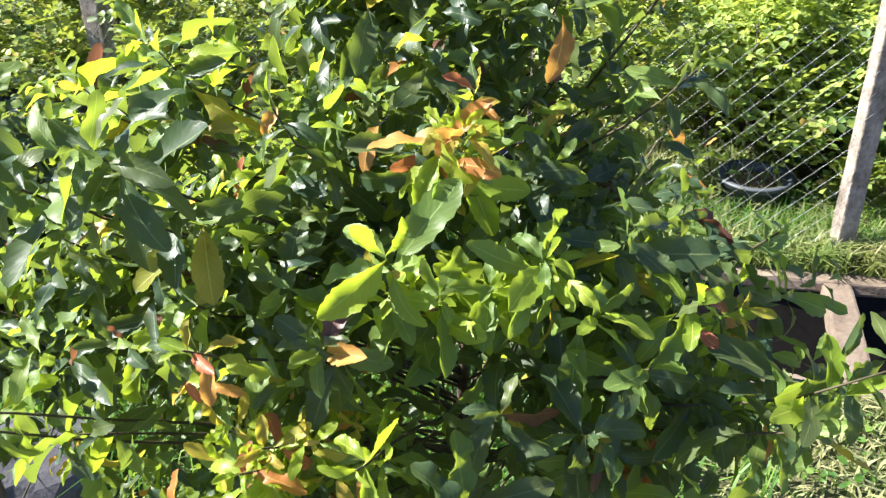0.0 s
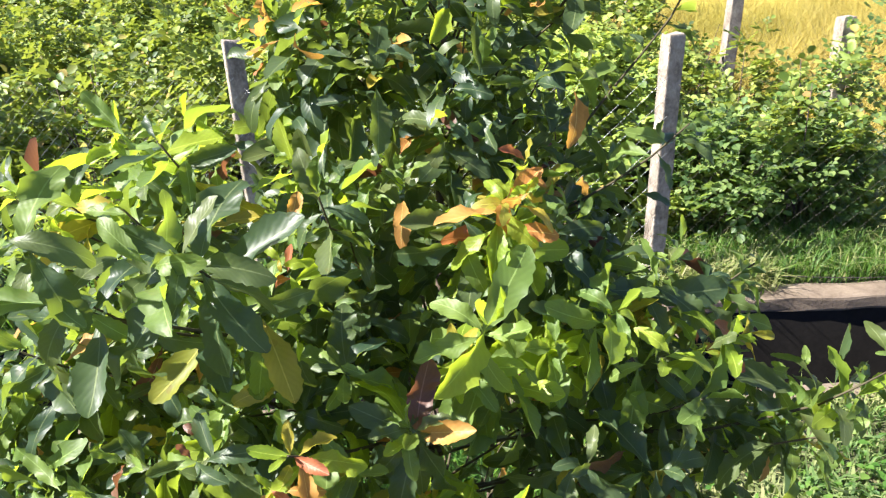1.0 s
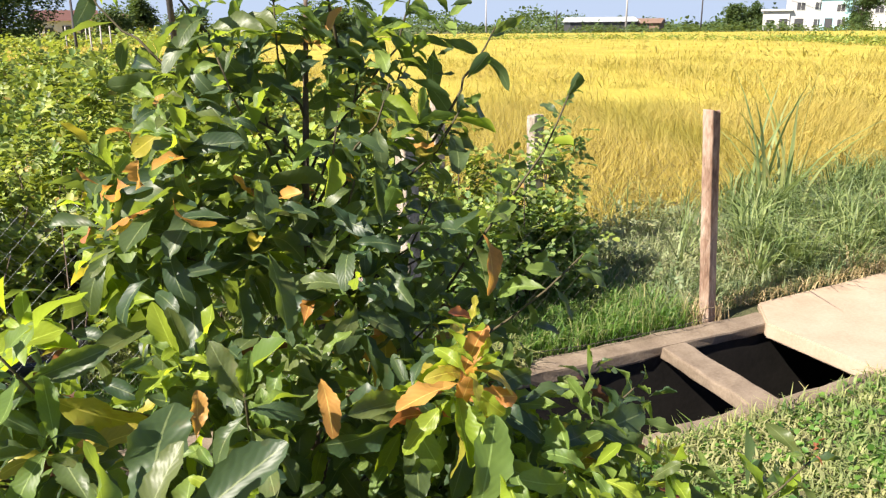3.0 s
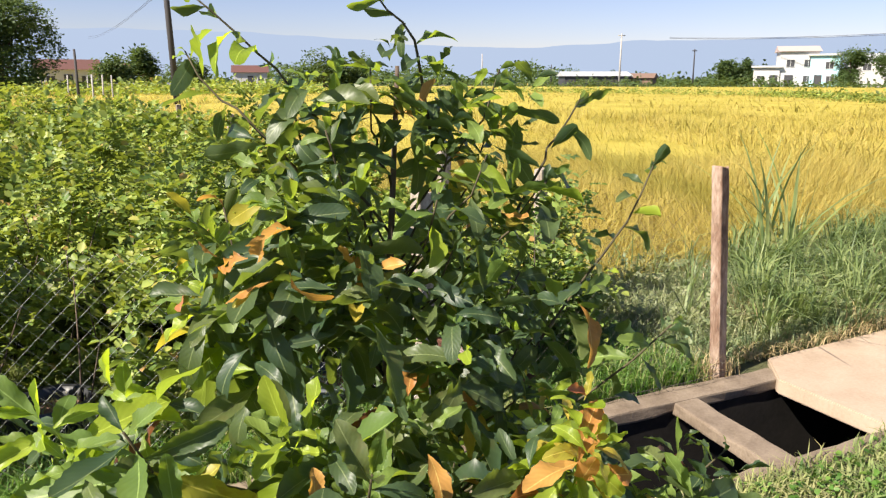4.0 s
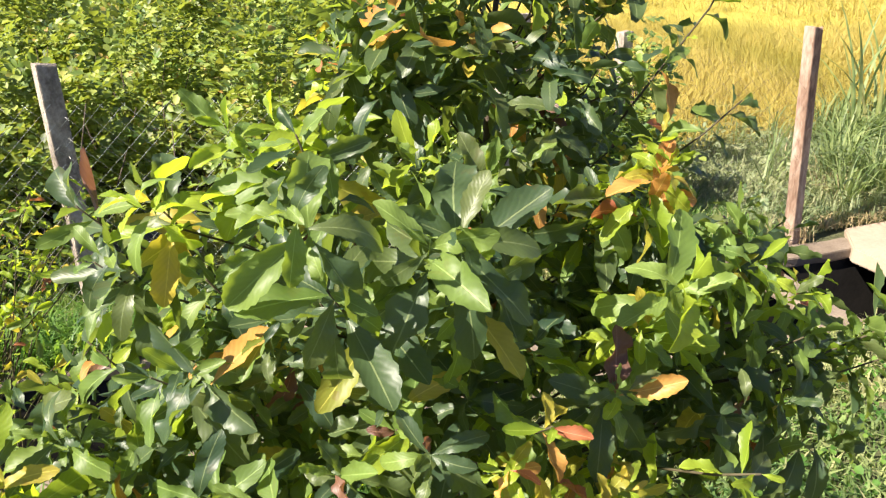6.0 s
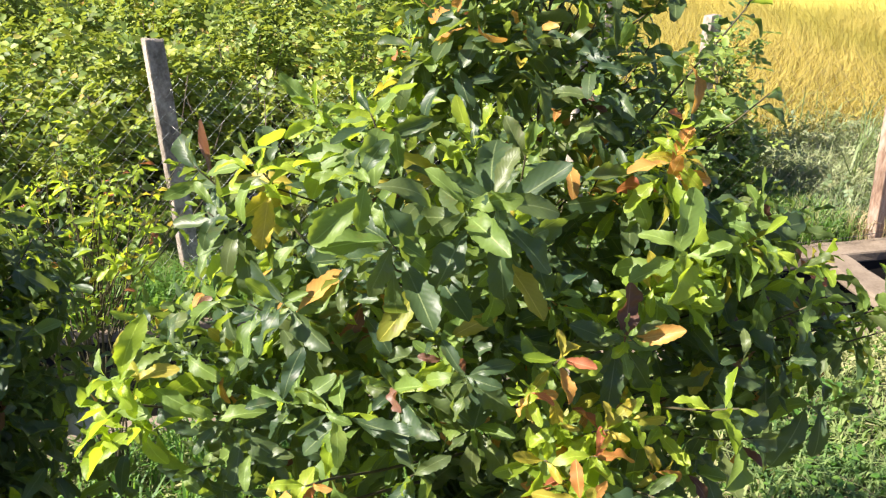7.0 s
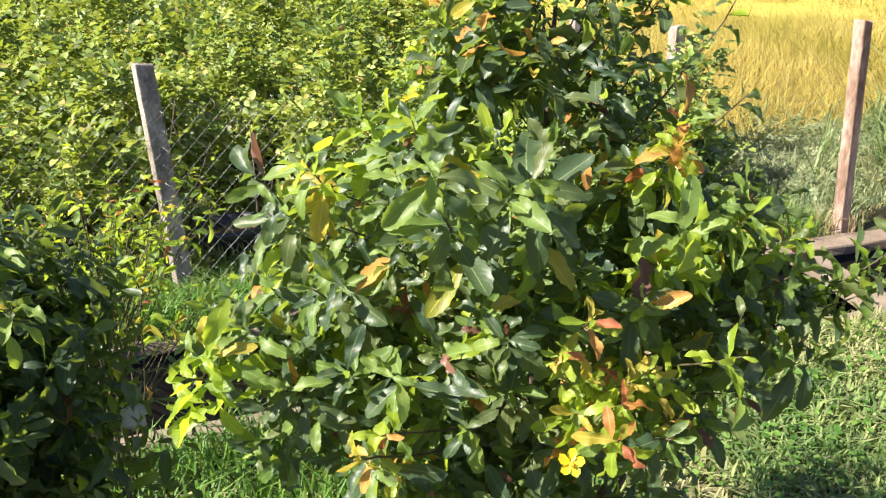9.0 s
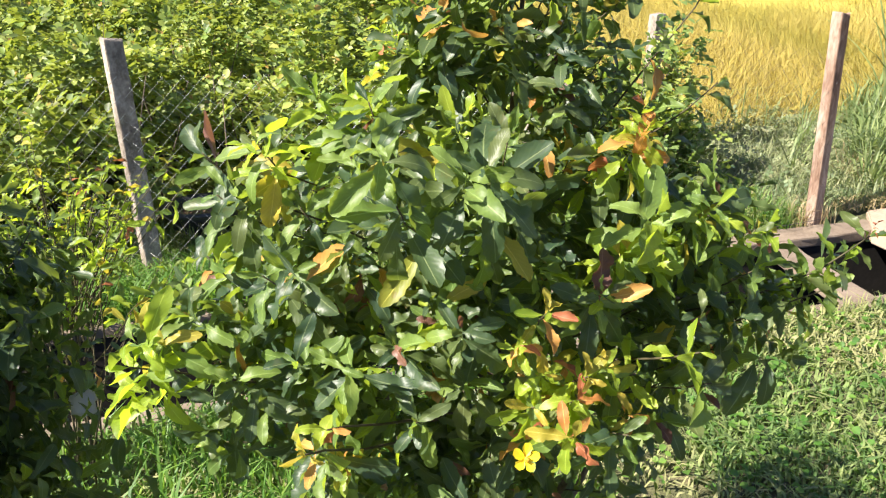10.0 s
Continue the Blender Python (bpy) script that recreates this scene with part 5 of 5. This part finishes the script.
def tree(az, dist, h, r, n, size, seed, label, slim=1.0):
    rg = np.random.default_rng(seed)
    base = out_there(az, dist)
    e = thing("tree", base, label, "tree")
    rr = random.Random(seed)
    bm = bmesh.new()
    th = 0.035 * h
    add_tube(bm, [Vector((0, 0, 0)), Vector((0.03 * h, 0, 0.3 * h)), Vector((0, 0.02 * h, 0.75 * h))], [th, 0.8 * th, 0.3 * th], 8)
    part("trunk", bm, M_BARK, e)
    ps = []
    for k in range(11):
        a, q = rr.uniform(0, 6.28), r * rr.uniform(0.2, 0.75)
        c = np.array([q * math.cos(a), q * math.sin(a), h * rr.uniform(0.24, 0.84)])
        m = n // 11
        d = rg.normal(0, 1, (m, 3))
        d /= np.linalg.norm(d, axis=1)[:, None]
        ps.append(c + d * (r * rr.uniform(0.32, 0.52) * rg.uniform(0.55, 1.05, m) ** 0.5)[:, None] * np.array([slim, slim, 0.85]))
        bm = bmesh.new()
        add_tube(bm, bend((0, 0, 0.3 * h), c, 0.02 * h, rr), [0.4 * th * (1 - 0.13 * j) for j in range(7)], 5)
        part("limb", bm, M_BARK, e)
    v, f = scatter(SPRIG3, np.concatenate(ps), size, 0.5, rg)
    c = bulk("crown", v, f, [M_TREE], parent=e)
    c["kind"] = "stuff"


tree(-2.4, 70, 8.2, 5.4, 8000, 0.45, 71, "broad dark green tree at the far end of the field")
tree(-7.0, 74, 6.6, 4.2, 3200, 0.6, 72, "broad dark green tree at the far end of the field")
tree(4.6, 100, 4.6, 2.6, 1400, 0.6, 73, "rounded green tree by the far houses")
tree(6.3, 104, 6.2, 1.8, 1200, 0.6, 74, "tall narrow tree by the far houses", 0.8)
tree(9.4, 108, 4.4, 2.6, 1200, 0.6, 75, "rounded green tree by the far houses")
tree(18.4, 95, 4.6, 2.9, 1600, 0.55, 76, "rounded green tree beyond the rice")
tree(20.6, 98, 4.4, 2.6, 1300, 0.55, 77, "rounded green tree beyond the rice")
tree(46.9, 135, 4.8, 2.0, 1500, 0.5, 78, "green tree beside the white house")
tree(47.9, 138, 5.2, 2.0, 1500, 0.5, 79, "green tree beside the white house")
tree(54.4, 124, 6.6, 2.5, 1900, 0.5, 80, "green tree beside the pale blue house")
tree(56.8, 122, 5.4, 3.0, 1900, 0.5, 81, "green tree beside the pale blue house")


def house(name, az, dist, w, d, h, roof, wall_mat, roof_mat, label, openings, turn=0.0, flat=False):
    e = thing(name, out_there(az, dist), label, "house")
    e.rotation_euler = (0, 0, radians(-az + turn))
    bm = bmesh.new()
    bmesh.ops.create_cube(bm, size=1)
    bmesh.ops.scale(bm, vec=(w, d, h), verts=bm.verts)
    bmesh.ops.translate(bm, vec=(0, 0, h / 2), verts=bm.verts)
    part("wall", bm, wall_mat, e)
    bm = bmesh.new()
    ww, dd = w / 2 + 0.35, d / 2 + 0.4
    if flat:
        bmesh.ops.create_cube(bm, size=1)
        bmesh.ops.scale(bm, vec=(2 * ww, 2 * dd, 0.25), verts=bm.verts)
        bmesh.ops.translate(bm, vec=(0, 0, h + 0.125), verts=bm.verts)
    else:
        p = [bm.verts.new(q) for q in ((-ww, -dd, h), (ww, -dd, h), (ww, dd, h), (-ww, dd, h), (-ww, 0, h + roof), (ww, 0, h + roof))]
        for q in ((0, 1, 5, 4), (2, 3, 4, 5), (1, 2, 5), (3, 0, 4), (3, 2, 1, 0)):
            bm.faces.new([p[i] for i in q])
    part("roof", bm, roof_mat, e)
    for kind, x, z, ow, oh in openings:
        bm = bmesh.new()
        bmesh.ops.create_cube(bm, size=1)
        bmesh.ops.scale(bm, vec=(ow, 0.12, oh), verts=bm.verts)
        bmesh.ops.translate(bm, vec=(x, -d / 2, z + oh / 2), verts=bm.verts)
        if kind != "window":
            part(kind, bm, M_DARK, e)
            continue
        frame_ = part(kind, bm, M_TIN, e)
        for side_ in (-1, 1):
            bm = bmesh.new()
            bmesh.ops.create_cube(bm, size=1)
            bmesh.ops.scale(bm, vec=(0.42 * ow, 0.15, 0.84 * oh), verts=bm.verts)
            bmesh.ops.translate(bm, vec=(x + side_ * 0.235 * ow, -d / 2, z + oh / 2), verts=bm.verts)
            part("pane", bm, M_DARK, frame_)


house("house", 1.6, 112, 7, 5, 2.8, 1.3, M_WHITE, M_TILE, "far white house with a red tiled roof", [("door", 0, 0.1, 1, 2.1), ("window", -2, 1, 1.1, 1.1), ("window", 2, 1, 1.1, 1.1)])
house("house", 4.0, 118, 6.5, 5, 2.7, 1.1, M_BROWN, M_TILE, "far low brick house with a red tiled roof", [("door", -2, 0.1, 1, 2.1), ("window", 1, 1, 1.2, 1.1)])
house("house", 13.3, 150, 6, 5, 2.8, 1.3, M_WHITE, M_TILE, "small far house with a red roof", [("door", 0, 0.1, 1, 2.1), ("window", 1.8, 1, 1, 1)])
# the shed's wall box is dark to paint the shade of its inside
house("shed", 37.9, 138, 11, 8, 2.1, 0.8, M_DARK, M_TIN, "long open shed with a pale sheet roof", [("opening", -3, 0.1, 4, 1.8), ("opening", 3, 0.1, 4, 1.8)], 10)
house("barn", 41.2, 140, 4.5, 6, 1.8, 0.8, M_BROWN, M_BROWN, "low brown brick barn beside the shed", [("door", 0, 0.1, 1.2, 1.7)], -8)
house("house", 49.4, 130, 3.6, 6, 3.3, 0.3, M_WHITE, M_WHITE, "low white flat-roofed house", [("door", 1.0, 0.1, 1.1, 2.1), ("window", -0.8, 1, 1.1, 1.2)], flat=True)
house("house", 51.2, 131, 5.2, 7, 5.6, 0.9, M_WHITE, M_PINK, "two-storey white house with a pinkish hipped roof", [("door", -1.3, 0.1, 1.2, 2.1), ("window", 1.2, 0.9, 1.2, 1.3), ("window", -1.2, 3.3, 1.2, 1.2), ("window", 1.2, 3.3, 1.2, 1.2)], 6)
house("house", 52.9, 128, 3.8, 6, 4.9, 0.3, M_CYAN, M_WHITE, "pale blue two-storey house beside the white one", [("door", -0.8, 0.1, 1.0, 2.1), ("window", 0.8, 1.0, 1.1, 1.1), ("window", 0.6, 3.0, 1.1, 1.1)], flat=True)
house("house", 56.0, 134, 8, 6, 4.4, 1.0, M_WHITE, M_TIN, "white house with a pale sheet roof behind trees", [("window", -1.5, 2.8, 1.2, 1.1)])
for az, d_ in ((4.9, 96), (7.2, 97)):
    bm = box_bm((3.2, 2.0, 1.2), 0.25, 0.15, 4, int(az))
    e = part("tarpaulin_stack", bm, M_TARP)
    e.location = out_there(az, d_)
    tagged(e, "stack covered with a violet tarpaulin", "tarpaulin stack")


def pole(az, dist, h, r, mat, lean, label, arm=0.0):
    e = thing("utility_pole", out_there(az, dist), label, "utility pole")
    bm = bmesh.new()
    add_tube(bm, [Vector((0, 0, -0.2)), Vector((lean * h * 0.5, 0, h * 0.5)), Vector((lean * h, 0, h))], [r, 0.85 * r, 0.7 * r], 10)
    part("shaft", bm, mat, e)
    if arm:
        bm = bmesh.new()
        add_tube(bm, [Vector((lean * h - arm, 0, h - 0.3)), Vector((lean * h + arm, 0, h - 0.3))], [0.06, 0.06], 6)
        part("cross_arm", bm, mat, e)


pole(8.3, 38, 8.2, 0.16, M_POLE, -0.03, "dark wooden utility pole at the edge of the field")
pole(2.1, 40, 3.0, 0.075, M_POLE, 0.0, "short dark wooden pole in the field")
pole(39.7, 130, 8.7, 0.17, M_POLE2, 0.01, "pale concrete utility pole by the shed", 0.7)
pole(29.9, 140, 6.0, 0.13, M_POLE2, 0.0, "thin far utility pole")
pole(44.7, 138, 6.5, 0.14, M_POLE, 0.0, "thin far utility pole", 0.5)
pole(34.9, 132, 4.0, 0.11, M_POLE, 0.0, "thin far utility pole")
for i in range(7):
    pole(3.0 + 1.1 * (i % 3) - 0.5 * i, 46 + 4 * i, 1.9, 0.06, M_POLE2, 0.02 * (i % 2), "thin pale stake in the far field")


def cable(a, b, sag, r, label):
    bm = bmesh.new()
    add_tube(bm, [a.lerp(b, i / 16) - Vector((0, 0, sag * 4 * (i / 16) * (1 - i / 16))) for i in range(17)], [r] * 17, 4)
    tagged(part("cable", bm, M_POLE), label, "cable", "overhead cables")


def high(az, el, dist):
    return out_there(az, dist, 1.68 + dist * math.tan(radians(el)))


for k in range(2):
    cable(high(8.0, 5.9 + 0.12 * k, 38), high(3.0, 2.6 + 0.1 * k, 120), 0.6, 0.011, "thin black overhead cable")
    cable(high(43.0, 2.72 + 0.05 * k, 130), high(62.0, 2.9 + 0.1 * k, 120), 0.5, 0.028, "thin black overhead cable")

# levee between the rice fields, and green far hedgerows
rl = np.random.default_rng(90)
lev = np.array([out_there(a, d)[:2] for a, d in ((5, 66), (12, 66), (22, 66), (35, 66), (50, 56), (56, 45), (62, 38))])


def along(pts, n, spread, rng):
    t = rng.uniform(0, len(pts) - 1.001, n)
    i = t.astype(int)
    p = pts[i] + (pts[i + 1] - pts[i]) * (t - i)[:, None]
    return p + rng.normal(0, spread, (n, 2))


p2 = along(lev, 8000, 0.8, rl)
v, f = scatter(SPRIG3, np.column_stack([p2, rl.uniform(0.35, 0.90, 8000)]), 0.26, 0.6, rl)
tagged(bulk("levee_grass", v, f, [M_FIELD]), "green grassy levee between two rice fields", "levee", kind="stuff")
az_ = rl.uniform(-12, 66, 13000)
ds = rl.uniform(150, 300, 13000)
hh = (1.2 + 4.2 * lumps(az_ * 1.0, ds * 0.02, 0.9, 8) ** 2) * rl.uniform(0, 1, 13000) ** 0.7
p3 = np.column_stack([EYE0.x + ds * np.sin(np.radians(az_)), EYE0.y + ds * np.cos(np.radians(az_)), hh])
v, f = scatter(SPRIG3, p3, 1.45, 0.5, rl)
tagged(bulk("far_woods", v, f, [M_TREE]), "low line of far green trees and hedgerows", "woods", kind="stuff")
az_ = rl.uniform(-12, 18, 7000)
ds = rl.uniform(58, 92, 7000)
p4 = np.column_stack([EYE0.x + ds * np.sin(np.radians(az_)), EYE0.y + ds * np.cos(np.radians(az_)), rl.uniform(0, 1.15, 7000)])
v, f = scatter(SPRIG3, p4, 0.65, 0.5, rl)
tagged(bulk("far_scrub", v, f, [M_FIELD]), "green scrub at the far end of the rice", "scrub", kind="stuff")

az_ = rl.uniform(31, 64, 3200)
ds = rl.uniform(112, 120, 3200)
p5 = np.column_stack([EYE0.x + ds * np.sin(np.radians(az_)), EYE0.y + ds * np.cos(np.radians(az_)), (0.7 + 1.1 * lumps(az_, ds * 0.1, 1.3, 5)) * rl.uniform(0.1, 1, 3200)])
v, f = scatter(SPRIG3, p5, 0.7, 0.5, rl)
tagged(bulk("far_hedgerow", v, f, [M_TREE]), "low dark green hedgerow in front of the far houses", "hedgerow", kind="stuff")

# ---- tall grass clump beside the post ----
clump = thing("grass_clump", (5.40, 5.30, 0), "tall clump of broad green grass blades", "grass clump")
cr = random.Random(3)
for k in range(28):
    a, ln, be = cr.uniform(0, 6.28), cr.uniform(0.55, 1.45), cr.uniform(0.03, 0.75)
    bm = bmesh.new()
    prev = None
    for i in range(7):
        t = i / 6
        c = Vector((0.26 * math.cos(a * 1.7 + k) + math.cos(a) * be * t * t * ln, 0.18 * math.sin(a * 2.3 + k) + math.sin(a) * be * t * t * ln, ln * (t - 0.35 * be * t * t)))
        w = 0.017 * (1 - t) ** 0.6 + 0.001
        sd = Vector((-math.sin(a), math.cos(a), 0)) * w
        row = (bm.verts.new(c - sd), bm.verts.new(c + Vector((math.cos(a), math.sin(a), 0)) * -0.25 * w), bm.verts.new(c + sd))
        if prev:
            bm.faces.new((prev[0], prev[1], row[1], row[0]))
            bm.faces.new((prev[1], prev[2], row[2], row[1]))
        prev = row
    part("blade", bm, G_ARCH if k % 3 else G_DRY, clump)


# ---- stones and litter ----
def stone(x, y, r, seed, label, mat):
    bm = bmesh.new()
    bmesh.ops.create_icosphere(bm, subdivisions=3, radius=r)
    for v in bm.verts:
        v.co *= 1 + 0.35 * noise.noise(v.co / r * 1.1 + Vector((seed, 0, 0))) + 0.06 * noise.noise(v.co / r * 5)
        v.co.z = v.co.z * 0.62 + 0.3 * r
    ob = part("stone", bm, mat)
    ob.location = (x, y, 0)
    tagged(ob, label, "stone")


M_STONE = rough_material("stone", [(0.3, (0.05, 0.047, 0.052)), (0.7, (0.13, 0.125, 0.135))], 8, 90, 0.9, 0.6, 0.006)
M_STONE_PINK = rough_material("brick_stone", [(0.3, (0.30, 0.14, 0.11)), (0.7, (0.46, 0.28, 0.23))], 10, 90, 0.9, 0.6, 0.005)
stone(-1.15, 2.10, 0.22, 1, "large grey stone lying under the shrubs", M_STONE)
stone(0.42, 2.34, 0.09, 2, "small grey stone in the grass", M_STONE)
stone(0.24, 2.46, 0.05, 3, "broken pinkish brick in the grass", M_STONE_PINK)

# crumpled scrap of white plastic caught between the shrubs
bm = bmesh.new()
sr = random.Random(12)
cols = []
for i in range(6):
    cols.append([bm.verts.new((0.011 * i - 0.03 + sr.uniform(-0.004, 0.004), sr.uniform(-0.012, 0.012), 0.012 * j - 0.03 + sr.uniform(-0.005, 0.005))) for j in range(6)])
for i in range(5):
    for j in range(5):
        bm.faces.new((cols[i][j], cols[i + 1][j], cols[i + 1][j + 1], cols[i][j + 1])).smooth = True
bmesh.ops.solidify(bm, geom=list(bm.faces), thickness=0.0006)
scrap = part("plastic_scrap", bm, plain_material("white_plastic", (0.72, 0.72, 0.74), 0.35, 0.0, 60, 0.15))
scrap.location = (-0.41, 1.68, 0.955)
scrap.scale = (0.65, 0.65, 0.65)
tagged(scrap, "crumpled scrap of white plastic caught in the shrub", "litter")
